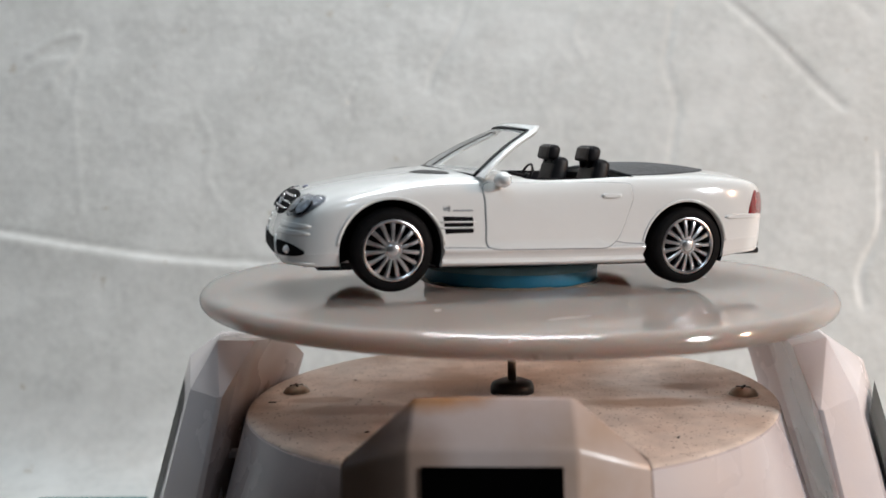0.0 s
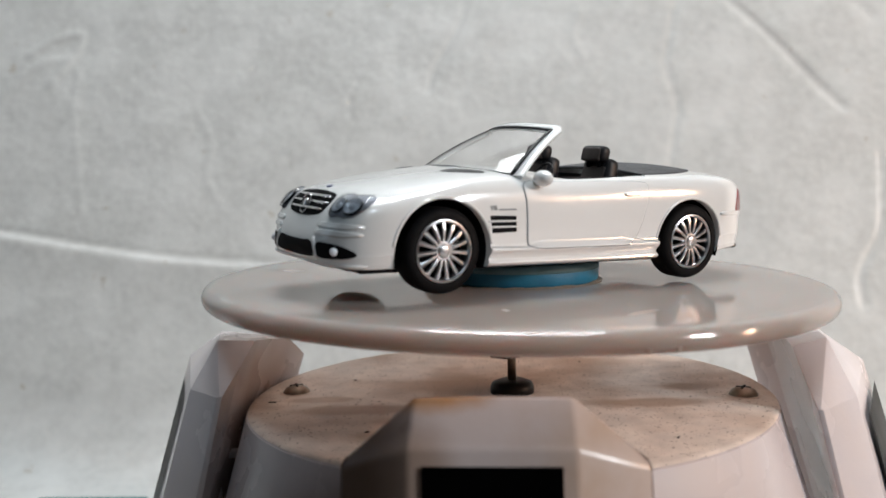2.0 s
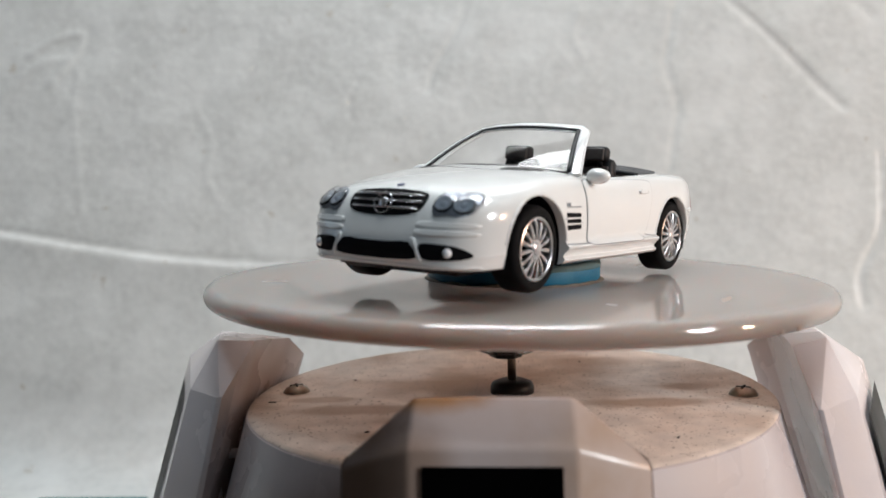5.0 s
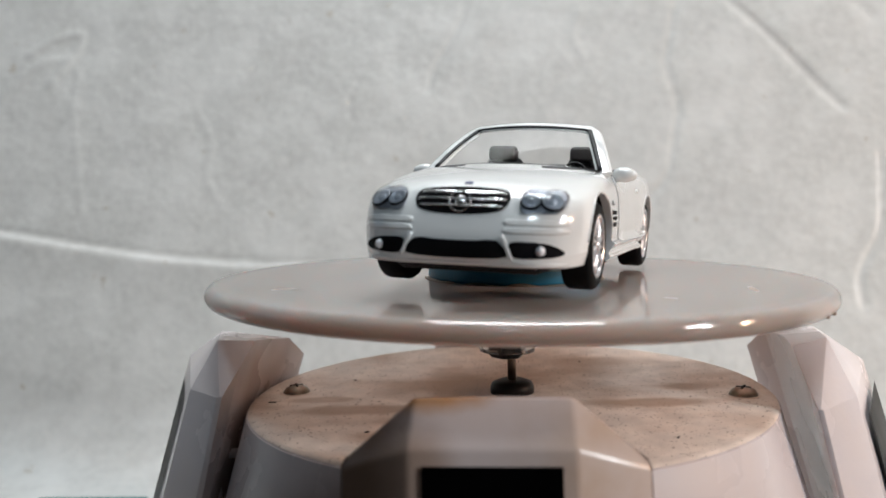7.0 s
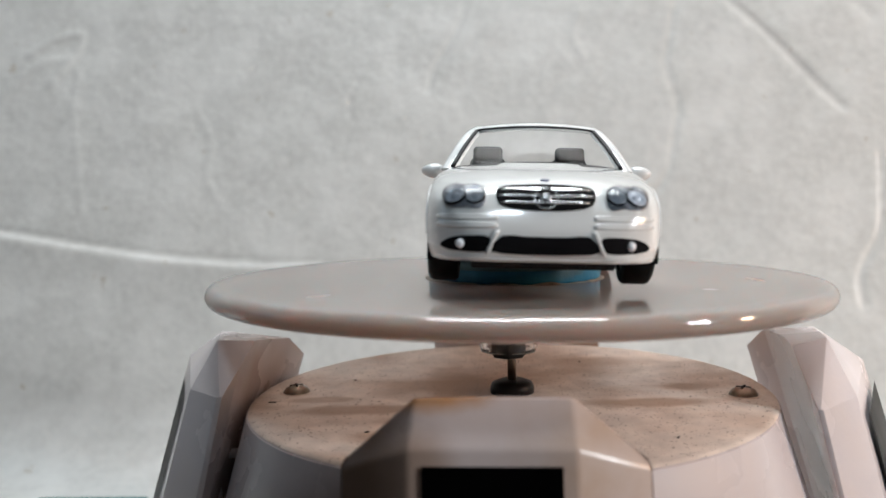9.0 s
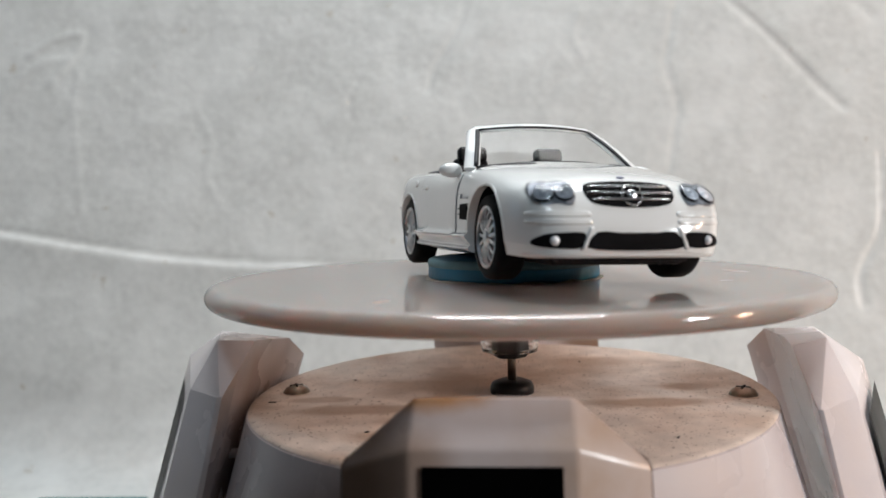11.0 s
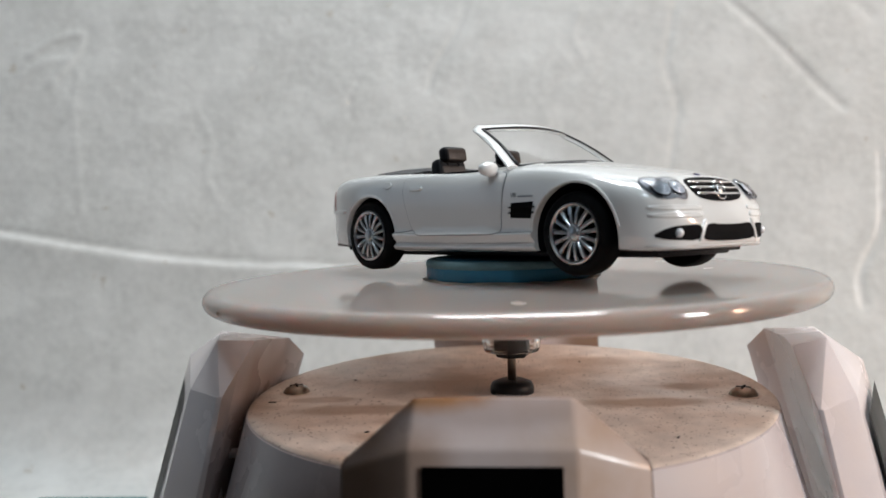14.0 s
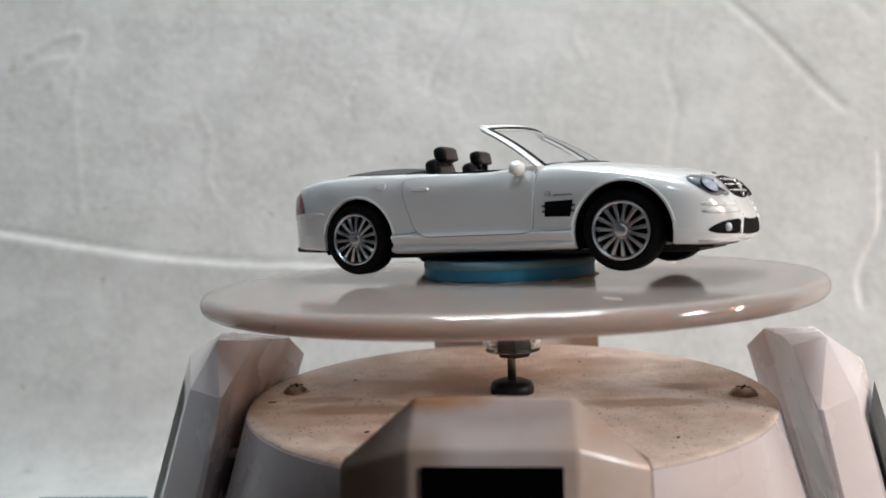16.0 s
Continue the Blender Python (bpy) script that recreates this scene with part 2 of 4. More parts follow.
def smooth_lerp(x, table):
    t = sorted(table)
    if x <= t[0][0]:
        return t[0][1]
    if x >= t[-1][0]:
        return t[-1][1]
    for i in range(len(t) - 1):
        if t[i][0] <= x <= t[i + 1][0]:
            (x0, y0), (x1, y1) = t[i], t[i + 1]
            m = lambda j: 0 if j <= 0 or j >= len(t) - 1 else (t[j + 1][1] - t[j - 1][1]) / (t[j + 1][0] - t[j - 1][0])
            m0 = m(i) if i > 0 else (y1 - y0) / (x1 - x0)
            m1 = m(i + 1) if i + 1 < len(t) - 1 else (y1 - y0) / (x1 - x0)
            h = x1 - x0
            s = (x - x0) / h
            return ((2 * s ** 3 - 3 * s * s + 1) * y0 + (s ** 3 - 2 * s * s + s) * h * m0
                    + (-2 * s ** 3 + 3 * s * s) * y1 + (s ** 3 - s * s) * h * m1)


# ---------------------------------------------------------------- room, table and backdrop
def room():
    for name, box in (("floor", (-1600, 1600, -1800, 900, -790, -770)), ("wall_north", (-1600, 1600, 900, 950, -770, 1700)),
                      ("wall_south", (-1600, 1600, -1850, -1800, -770, 1700)), ("wall_west", (-1650, -1600, -1800, 900, -770, 1700)),
                      ("wall_east", (1600, 1650, -1800, 900, -770, 1700)), ("ceiling", (-1600, 1600, -1800, 900, 1700, 1750))):
        tagged(part(name, block(*box), ROOM, smooth=False), "plain pale painted room surface", "room", kind="structure")


def table():
    top = empty("table")
    part("tabletop", block(-420, 420, -330, 420, -26, -0.75, 3), TABLE, top)
    for x in (-390, 390):
        for y in (-300, 390):
            part("leg", block(x - 20, x + 20, y - 20, y + 20, -770, -26, 3), TABLE, top)
    tagged(top, "dark wooden table under the backdrop sheet", "table")


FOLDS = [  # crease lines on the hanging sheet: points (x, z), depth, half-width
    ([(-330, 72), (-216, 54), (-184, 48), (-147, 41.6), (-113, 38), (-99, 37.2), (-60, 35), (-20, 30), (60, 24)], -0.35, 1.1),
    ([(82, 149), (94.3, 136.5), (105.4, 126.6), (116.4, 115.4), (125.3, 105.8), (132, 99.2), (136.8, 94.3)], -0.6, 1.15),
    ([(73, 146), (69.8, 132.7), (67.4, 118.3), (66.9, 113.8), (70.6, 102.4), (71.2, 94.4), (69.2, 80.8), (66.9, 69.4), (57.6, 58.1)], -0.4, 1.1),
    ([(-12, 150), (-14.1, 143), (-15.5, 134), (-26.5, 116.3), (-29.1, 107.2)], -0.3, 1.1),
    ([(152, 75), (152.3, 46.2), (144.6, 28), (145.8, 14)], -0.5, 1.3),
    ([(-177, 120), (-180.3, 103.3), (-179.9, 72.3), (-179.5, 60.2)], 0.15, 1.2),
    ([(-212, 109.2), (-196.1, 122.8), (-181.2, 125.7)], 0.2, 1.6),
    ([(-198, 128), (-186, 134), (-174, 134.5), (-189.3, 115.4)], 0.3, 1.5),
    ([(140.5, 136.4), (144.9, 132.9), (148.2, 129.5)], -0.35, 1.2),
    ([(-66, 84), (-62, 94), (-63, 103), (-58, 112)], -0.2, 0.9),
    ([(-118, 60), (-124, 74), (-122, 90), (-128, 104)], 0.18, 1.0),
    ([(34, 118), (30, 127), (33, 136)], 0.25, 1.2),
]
MARKS = [  # small marks on the sheet: x, z, width, height, turn, rusty or not
    (-87.7, 84, 0.8, 6.0, 3, 0), (-87.8, 77.5, 1.3, 1.5, 0, 0), (-159.6, 127.9, 1.6, 1.3, 30, 0), (-103, 118.7, 1.4, 1.1, 0, 1), (-63.3, 103.3, 1.5, 1.2, 20, 1),
    (5.6, 102.5, 1.6, 0.8, -25, 0), (101.9, 83.1, 1.0, 1.6, 10, 0), (-40, 96, 0.9, 0.8, 0, 1), (146, 131.5, 2.2, 0.8, -40, 0)]


def backdrop():
    def axis(lo, flo, fhi, hi, fine, coarse):
        return np.unique(np.round(np.concatenate([np.arange(lo, flo, coarse), np.arange(flo, fhi, fine), np.arange(fhi, hi + 1, coarse)]), 3))
    xs = axis(-400, -170, 130, 400, 1.0, 10)
    r, flat, lean = 25.0, 77.5, radians(73)      # flat on the table, bent up, then leaning back
    arc = r * lean
    ss = axis(36, 76, 270, 560, 1.0, 10)
    segs = []
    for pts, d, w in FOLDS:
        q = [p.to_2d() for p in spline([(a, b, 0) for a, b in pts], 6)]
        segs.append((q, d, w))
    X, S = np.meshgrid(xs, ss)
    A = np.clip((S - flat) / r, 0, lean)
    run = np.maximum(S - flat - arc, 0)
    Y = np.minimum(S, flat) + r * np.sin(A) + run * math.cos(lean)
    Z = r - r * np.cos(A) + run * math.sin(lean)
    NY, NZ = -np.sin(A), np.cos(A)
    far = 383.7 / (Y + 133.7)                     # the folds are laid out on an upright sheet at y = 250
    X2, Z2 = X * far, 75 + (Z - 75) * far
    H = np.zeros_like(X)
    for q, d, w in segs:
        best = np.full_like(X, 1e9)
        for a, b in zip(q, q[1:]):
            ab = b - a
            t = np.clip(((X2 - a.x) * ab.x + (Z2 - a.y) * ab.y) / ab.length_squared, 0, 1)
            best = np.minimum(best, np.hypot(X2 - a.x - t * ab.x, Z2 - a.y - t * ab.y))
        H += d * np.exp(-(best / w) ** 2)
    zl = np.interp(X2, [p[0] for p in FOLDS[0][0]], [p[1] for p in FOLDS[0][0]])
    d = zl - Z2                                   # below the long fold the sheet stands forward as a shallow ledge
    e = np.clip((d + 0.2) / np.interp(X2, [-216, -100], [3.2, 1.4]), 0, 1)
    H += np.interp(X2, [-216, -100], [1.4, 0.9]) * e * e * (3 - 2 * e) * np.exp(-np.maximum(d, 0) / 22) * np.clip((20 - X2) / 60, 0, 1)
    rough = np.array([[noise.fractal(Vector((x * 0.024, s * 0.022, 3.1)), 0.8, 2.1, 5) for x in xs] for s in ss])
    H += 0.4 * rough * np.clip((S - 60) / 80, 0.15, 1)
    rows = [[(X[i, j], Y[i, j] + NY[i, j] * H[i, j], Z[i, j] + NZ[i, j] * H[i, j]) for j in range(len(xs))] for i in range(len(ss))]
    bm, _ = grid(rows)
    tree = bvh_module.BVHTree.FromBMesh(bm)
    sheet = part("backdrop", bm, SHEET)
    for x, z, w, h, turn, rusty in MARKS:
        hit, nor, _, _ = tree.ray_cast(Vector((0, -133.7, 75)), Vector((x, 383.7, z - 75)).normalized())
        if nor.y > 0:
            nor = -nor
        m = lathe([(0.01, 0.30), (0.6, 0.26), (1.0, 0.0)], 16, caps=False)
        m.transform(Matrix.Rotation(radians(turn), 4, "Z") @ Matrix.Diagonal((w * 0.36, h * 0.36, 1, 1)))
        for v in m.verts:
            v.co.xy *= 1 + 0.5 * noise.noise(v.co * 1.1 + Vector((x, z, 0)))
        m.transform(Matrix.Translation(hit) @ nor.to_track_quat("Z", "Y").to_matrix().to_4x4())
        part("mark", m, RUSTY_MARK if rusty else GREY_MARK, sheet, "faint rusty mark" if rusty else "faint grey mark")
    tagged(sheet, "pale grey creased vinyl sheet hung behind the turntable and over the table", "backdrop", kind="structure")


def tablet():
    """An added, unseen slab right behind the lens: it blocks light and shades the foot of the stand."""
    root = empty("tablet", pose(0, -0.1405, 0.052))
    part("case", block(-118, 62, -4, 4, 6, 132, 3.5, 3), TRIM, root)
    part("screen", block(-112, 56, -4.3, -3.9, 12, 126, 0.2, 1), CELL, root, "black face of the added slab")
    part("foot", block(-85, 25, -22, 3, -52, 6.5, 3, 2), TRIM, root, "black foot of the added slab")
    tagged(root, "unseen dark slab added behind the lens to shade the stand", "tablet")


def teal_card():
    bm = block(-107, -82, 40, 65.0, 0.6, 3.2, 0.2)
    tagged(part("card", bm, TEAL, smooth=False), "dark teal foam card lying flat on the pale sheet", "card")


# ---------------------------------------------------------------- the turntable stand
def arm_shape(G, S, C, inner=37.5):
    """G, S, C: end of the top ridge, of the shoulder and of the arm, as (out, across, up)."""
    prof = []
    lean = 0.225
    for v in (-C[1], -S[1] * 0.5 - C[1] * 0.5, -G[1], -G[1] * 0.5, 0, G[1] * 0.5, G[1], S[1] * 0.5 + C[1] * 0.5, C[1]):
        a = abs(v)
        k = max(0.0, (a - G[1]) / (C[1] - G[1]))
        f = lambda p, q: p + (q - p) * k
        ui = inner + (C[0] - 0.3 - inner) * (a / C[1]) ** 2
        zi = f(G[2] - 1.0, C[2] + 0.1)
        zr = f(G[2], C[2] + 0.1)
        ur = f(G[0], C[0] - 0.1)
        us, zs, vs = f(S[0], C[0] + 0.3), f(S[2], C[2] - 0.6), v * (S[1] / G[1] if a <= G[1] else f(S[1], C[1]) / a)
        drop = 60.6 + zs
        prof.append([(ui + lean * (60.6 + zi), v * 1.04, -60.6), (ui, v, zi), (ur, v, zr), (us, vs, zs), (us + lean * drop, vs * 1.06, -60.6)])
    bm, vs = grid(prof, closed=True)
    bm.faces.new(vs[0])
    bm.faces.new(vs[-1])
    bmesh.ops.recalc_face_normals(bm, faces=bm.faces)
    e = [x for x in bm.edges if len(x.link_faces) == 2 and x.calc_face_angle(0) > radians(13)]
    bmesh.ops.bevel(bm, geom=e, offset=0.4, segments=3, affect="EDGES", profile=0.5)
    return bm


def flank_arm(P):
    """An arm beside the hub, from its near corner C over two cross-sections to its far corner. The bottom points are carried on to the table."""
    down = lambda a, c: Vector(a) + (Vector(c) - Vector(a)) * ((-60.6 - a[2]) / (c[2] - a[2]))
    V = {k: Vector(v) for k, v in P.items()}
    s = 1 if V["C"].x > 0 else -1
    far = Vector((V["I2"].x * 0.97, 16.5, -15.0))
    lean = down(V["S2"], V["S2b"]) - V["S2"]
    foot = lambda p: p + lean * ((60.6 + p.z) / -lean.z)
    rows = []
    c2 = down(V["C"], V["Cb"])
    e = Vector((0.35 * s, -0.1, 0))
    rows.append([c2 - e, V["C"] - e, V["C"] - e * 0.3 + Vector((0, 0, 0.1)), V["C"] + e, c2 + e])
    mid = lambda a, c: (a + c) / 2
    cm = mid(V["C"], V["I"]) + Vector((-0.25 * s, 0, 0))
    rows.append([foot(cm), cm, mid(V["C"], V["G"]), mid(V["C"], V["S"]), down(mid(V["C"], V["S"]), mid(V["Cb"], V["Sb"]))])
    rows.append([foot(V["I"]), V["I"], V["G"], V["S"], down(V["S"], V["Sb"])])
    im = mid(V["I"], V["I2"]) + Vector((0.9 * s, 0, 0))
    rows.append([foot(im), im, mid(V["G"], V["G2"]), mid(V["S"], V["S2"]), down(mid(V["S"], V["S2"]), mid(V["Sb"], V["S2b"]))])
    rows.append([foot(V["I2"]), V["I2"], V["G2"], V["S2"], down(V["S2"], V["S2b"])])
    rows.append([foot(far), far, far + Vector((0.1 * s, 0, 0.1)), far + Vector((2.0 * s, 0, -0.2)), foot(far + Vector((2.0 * s, 0, 0)))])
    bm, vs = grid(rows, closed=True)
    bm.faces.new(vs[0])
    bm.faces.new(vs[-1])
    bmesh.ops.recalc_face_normals(bm, faces=bm.faces)
    ed = [x for x in bm.edges if len(x.link_faces) == 2 and x.calc_face_angle(0) > radians(16)]
    bmesh.ops.bevel(bm, geom=ed, offset=0.5, segments=3, affect="EDGES", profile=0.5, clamp_overlap=True)
    a0, a1 = V["S"], V["S2"]
    b0, b1 = down(V["S"], V["Sb"]), down(V["S2"], V["S2b"])
    n = (a1 - a0).cross(b0 - a0).normalized()
    n = n if n.x * s > 0 else -n
    at = lambda u, t: (a0.lerp(a1, u)).lerp(b0.lerp(b1, u), t) + n * (0.75 if s > 0 else 0.1)
    u0 = 0.12 if s > 0 else 0.3
    cell, _ = grid([[at(u0, 0.07), at(0.97, 0.07)], [at(u0, 0.9), at(0.97, 0.9)]])
    bmesh.ops.solidify(cell, geom=list(cell.faces), thickness=0.9)
    return bm, cell


LEFT_ARM = {"C": (-38.4, -15.0, -14.4), "Cb": (-41.5, -16.0, -27.8), "I": (-35.4, -7.0, -8.3), "G": (-40.8, -7.0, -8.2), "S": (-44.4, -9.0, -14.7),
            "Sb": (-48.9, -10.0, -30.0), "I2": (-34.8, 11.0, -11.3), "G2": (-44.8, 8.0, -9.4), "S2": (-50.1, 8.0, -13.1), "S2b": (-57.1, 7.0, -36.1)}
RIGHT_ARM = {"C": (39.8, -15.0, -17.3), "Cb": (42.1, -16.0, -28.5), "I": (38.6, -7.0, -10.5), "G": (43.2, -7.0, -9.4), "S": (46.6, -9.0, -17.2),
             "Sb": (49.8, -10.0, -30.8), "I2": (39.8, 11.0, -11.2), "G2": (46.4, 8.0, -10.6), "S2": (53.7, 8.0, -15.8), "S2b": (59.6, 7.0, -37.1)}


def panel_shape(S):
    """The dark solar cell let into the outer face of an arm, and its raised white border is the arm itself."""
    a, b = Vector((S[0], 0, S[2])), Vector((S[0] + 0.225 * (60.6 + S[2]), 0, -60.6))
    d = (b - a).normalized()
    n = Vector((-d.z, 0, d.x))
    rows = []
    for s in (1.6, 40.0):
        p = a + d * s
        rows.append([p + n * 0.25 + Vector((0, y, 0)) for y in (-6.9, 6.9)])
    bm, vs = grid(rows)
    bmesh.ops.solidify(bm, geom=list(bm.faces), thickness=0.8)
    return bm


def stand():
    base = empty("turntable_stand", pose(0, 0, Z0 * MM))
    lid = part("hub_top", lathe([(0.01, -17.98), (20, -17.98), (36.6, -18.0), (37.25, -18.1), (37.5, -18.3), (36.0, -18.6), (0.01, -18.6)], 128), DUSTY, base, "dusty top of the hub, stained brown")
    sharp(lid, 30)
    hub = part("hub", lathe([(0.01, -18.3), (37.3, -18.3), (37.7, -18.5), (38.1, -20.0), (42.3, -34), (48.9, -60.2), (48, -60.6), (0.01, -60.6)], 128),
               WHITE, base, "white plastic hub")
    sharp(hub, 30)
    front = ((42.1, 8.0, -8.1), (45.8, 8.3, -12.4), (42.3, 15.7, -14.9))
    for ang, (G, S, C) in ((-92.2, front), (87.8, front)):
        arm = sharp(part("arm", arm_shape(G, S, C), STAINED_SHADED, base, "faceted white plastic arm, stained and with painted brown shade"), 20)
        arm.rotation_euler = (0, 0, radians(ang))
        part("solar_cell", panel_shape(S), CELL, arm, "black solar cell", smooth=False)
    for P in (LEFT_ARM, RIGHT_ARM):
        bm, cell = flank_arm(P)
        arm = sharp(part("arm", bm, WHITE, base, "faceted white plastic arm"), 20)
        part("solar_cell", cell, CELL, arm, "black solar cell", smooth=False)
    knob = lathe([(0.01, 45.6), (0.9, 45.6), (1.3, 45.2), (1.35, 44.0), (1.3, 42.6), (0.7, 42.3), (0.7, 36.5), (0.01, 36.5)], 24, "x")
    knob.transform(Matrix.Translation((0, 0, -25.4)))
    part("bracket", join(knob, block(42.4, 44.6, -0.5, 0.5, -50, -25.8, 0.2)), KNOB, base, "small white bracket with a round knob").rotation_euler = (0, 0, radians(186))
    for x, y, tw in ((-31.9, 2.0, 20), (33.0, -3.5, 65), (2.0, 32.0, 10)):
        s = part("screw", lathe([(0.01, 1.15), (0.9, 1.08), (1.6, 0.72), (2.0, 0.15), (2.05, -0.2), (0.01, -0.2)], 24), STEEL, base,
                 "small domed steel screw", loc=(x, y, -18.0))
        sharp(s, 40)
        part("slot", join(block(-1.0, 1.0, -0.17, 0.17, 0.6, 1.17), block(-0.17, 0.17, -1.0, 1.0, 0.6, 1.17)), DARK, s, smooth=False)
        s.rotation_euler = (0, 0, radians(tw))
        part("screw_recess", lathe([(2.05, 0.05), (2.4, 0.08), (2.6, 0.0)], 24, caps=False), DUSTY, base, loc=(x, y, -18.0))
    for x, y, a, l in ((-34.1, -4.2, 5, 0.55), (20.2, -23.8, 60, 0.35), (-24, 9, 30, 0.25), (12, 20, 80, 0.25), (-18, -20, 20, 0.3)):
        part("speck", block(-l, l, -0.1, 0.1, 0, 0.14, 0.04, 1), DARK, base, "tiny dark dirt speck", loc=(x, y, -17.99)).rotation_euler = (0, 0, radians(a))
    part("collar", lathe([(0.8, 1.9), (1.9, 1.9), (2.9, 1.5), (3.2, 0.9), (3.2, 0.0), (0.8, 0.0)], 40), TRIM, base, "black rubber shaft collar", loc=(0.6, 0, -18.0))
    part("shaft", lathe([(0.01, 15.5), (0.62, 15.5), (0.62, 0), (0.01, 0)], 20), STEEL, base, "thin steel drive shaft", loc=(0.6, 0, -18.0))
    tagged(base, "white faceted solar turntable stand with four arms standing on the sheet", "turntable stand")


# ---------------------------------------------------------------- what turns
# the plate and the car lean a little on the axis and carry that lean round
TILT = pose(-0.377 * MM, 0.988 * MM, (Z0 - 1.0) * MM) @ pose(0, 0, 0, 0, -1.306) @ pose(0, 0, 0, -1.214)
CAR = pose(0.648 * MM, 3.755 * MM, Z0 * MM) @ pose(0, 0, 0, 0, -2.203) @ pose(0, 0, 0, -2.756)


SMUDGES = [(24, -24.3, 1.7, 0.8, -40), (5.5, 33.0, 3.0, 0.5, 10), (-26, 8, 0.8, 0.5, 30), (18, 24, 1.0, 0.4, 70)]
NICKS = [(72.8, 125), (77.3, 125), (258.5, 95), (200, 110)]


def turntable_disc():
    root = empty("turntable_disc", TILT)
    R, h = 43.74, 2.7
    edge = [(R - 1.35 + 1.35 * math.sin(a), -1.35 + 1.35 * math.cos(a)) for a in np.linspace(0, math.pi, 13)]
    part("plate", lathe([(0.01, 0.0), (15, 0.0), (30, 0.0), (40, 0.0)] + edge + [(40, -h), (20, -h), (0.01, -h)], 160), DISC, root, "glossy milky pinkish plastic plate")
    sharp(part("washer", lathe([(3.7, -h), (4.3, -h), (4.3, -h - 6.8), (4.0, -h - 8.0), (3.0, -h - 8.3), (2.6, -h - 7.9), (3.5, -h - 7.5), (3.7, -h - 6.5), (3.7, -h)], 40), CLEAR, root, "clear plastic sleeve under the plate", loc=(0.75, -0.9, 0)))
    sharp(part("nut", lathe([(0.7, -h), (2.7, -h), (2.7, -h - 8.4), (2.3, -h - 8.9), (0.7, -h - 8.9)], 6), TRIM, root, "dark hexagonal nut", loc=(0.9, -0.9, 0)), 30)
    for x, y, sx, sy, a in SMUDGES:
        bm = lathe([(0.01, 0.02), (0.6, 0.02), (1.0, 0.0)], 18, caps=False)
        bm.transform(Matrix.Rotation(radians(a), 4, "Z") @ Matrix.Diagonal((sx, sy, 1, 1)))
        for v in bm.verts:
            v.co.xy *= 1 + 0.35 * noise.noise(v.co * 1.3 + Vector((x, y, 0)))
        part("smudge", bm, SMUDGE, root, "dull brown smudge", loc=(x, y, 0.0))
    for ang, z in NICKS:
        bm = block(-0.45, 0.25, -0.35, 0.35, -0.3, 0.3, 0.12)
        r = R - 1.35 + 1.25 * math.sin(radians(z))
        part("nick", bm, SMUDGE, root, "small dark nick in the rim", loc=(r * math.cos(radians(ang)), r * math.sin(radians(ang)), -1.35 + 1.3 * math.cos(radians(z)))).rotation_euler = (0, 0, radians(ang))
    return tagged(root, "round milky plastic turntable plate, glossy, tilting slightly as it turns", "turntable plate")


def puck():
    root = empty("foam_puck", TILT)
    part("puck_side", lathe([(0.01, 2.9), (11.7, 2.9), (12.2, 2.75), (12.35, 2.4), (12.35, 0.4), (12.2, 0.1), (12.0, 0.03), (0.01, 0.03)], 96), BLUE, root, loc=(0.3, 0, 0))
    part("puck_top", lathe([(11.0, 2.93), (11.9, 2.91), (12.3, 2.75), (12.42, 2.4), (12.42, 1.9), (12.3, 1.85)], 96, caps=False), BLUE_TOP, root, "dull greenish upper rim", loc=(0.3, 0, 0))
    bead = lathe([(12.2, 0.5), (12.5, 0.42), (12.75, 0.12), (12.9, 0.02), (12.2, 0.02)], 120, caps=False)
    for v in bead.verts:
        k = 1 + 0.012 * noise.noise(v.co * 0.9) + 0.008 * noise.noise(v.co * 3.0)
        v.co.xy *= k
        v.co.z *= max(0.15, 0.4 + 0.6 * noise.noise(v.co * 0.35 + Vector((7, 1, 0))))
    part("glue_bead", bead, GLUE, root, "brown glue residue round the base", loc=(0.3, 0, 0.02))
    return tagged(root, "round blue foam puck glued on the plate under the car", "puck")


def bake(ob, cutters):
    """Cuts the shapes out of ob's mesh for good."""
    for c in cutters:
        md = ob.modifiers.new("cut", "BOOLEAN")
        md.operation, md.object, md.solver = "DIFFERENCE", c, "EXACT"
    bpy.context.view_layer.update()
    me = bpy.data.meshes.new_from_object(ob.evaluated_get(bpy.context.evaluated_depsgraph_get()))
    ob.modifiers.clear()
    old = ob.data
    ob.data = me
    bpy.data.meshes.remove(old)
    for c in cutters:
        bpy.data.objects.remove(c)
    return ob



# ---------------------------------------------------------------- the toy car: x forward, y left, z up, wheels' ground at z = 0
NOSE, TAIL, HALF = 33.4, -35.8, 13.95


def body_width(x):
    f = 1.0
    if x > 18:
        f = max(0.0, 1 - ((x - 18) / (NOSE - 18)) ** 3.6) ** (1 / 3.6)
    elif x < -19:
        f = max(0.0, 1 - ((-19 - x) / (-19 - TAIL)) ** 2.9) ** (1 / 2.9)
    return HALF * f * smooth_lerp(x, [(-36, 0.985), (-20, 1.0), (-8, 0.985), (8, 0.985), (20, 0.998), (36, 0.985)])


TOP = [(-35.8, 7.6), (-35.65, 8.7), (-35.4, 9.2), (-35.0, 9.5), (-34.8, 10.2), (-34.4, 12.2), (-33.5, 13.5), (-31, 14.5), (-27, 15.0), (-20, 15.2), (-12, 15.0), (0, 14.8), (8, 15.1), (13, 14.9), (20.5, 13.9),
       (26.96, 12.7), (29.5, 11.9), (30.94, 10.9), (31.96, 9.6), (32.72, 8.0), (33.23, 6.6), (33.4, 5.8)]
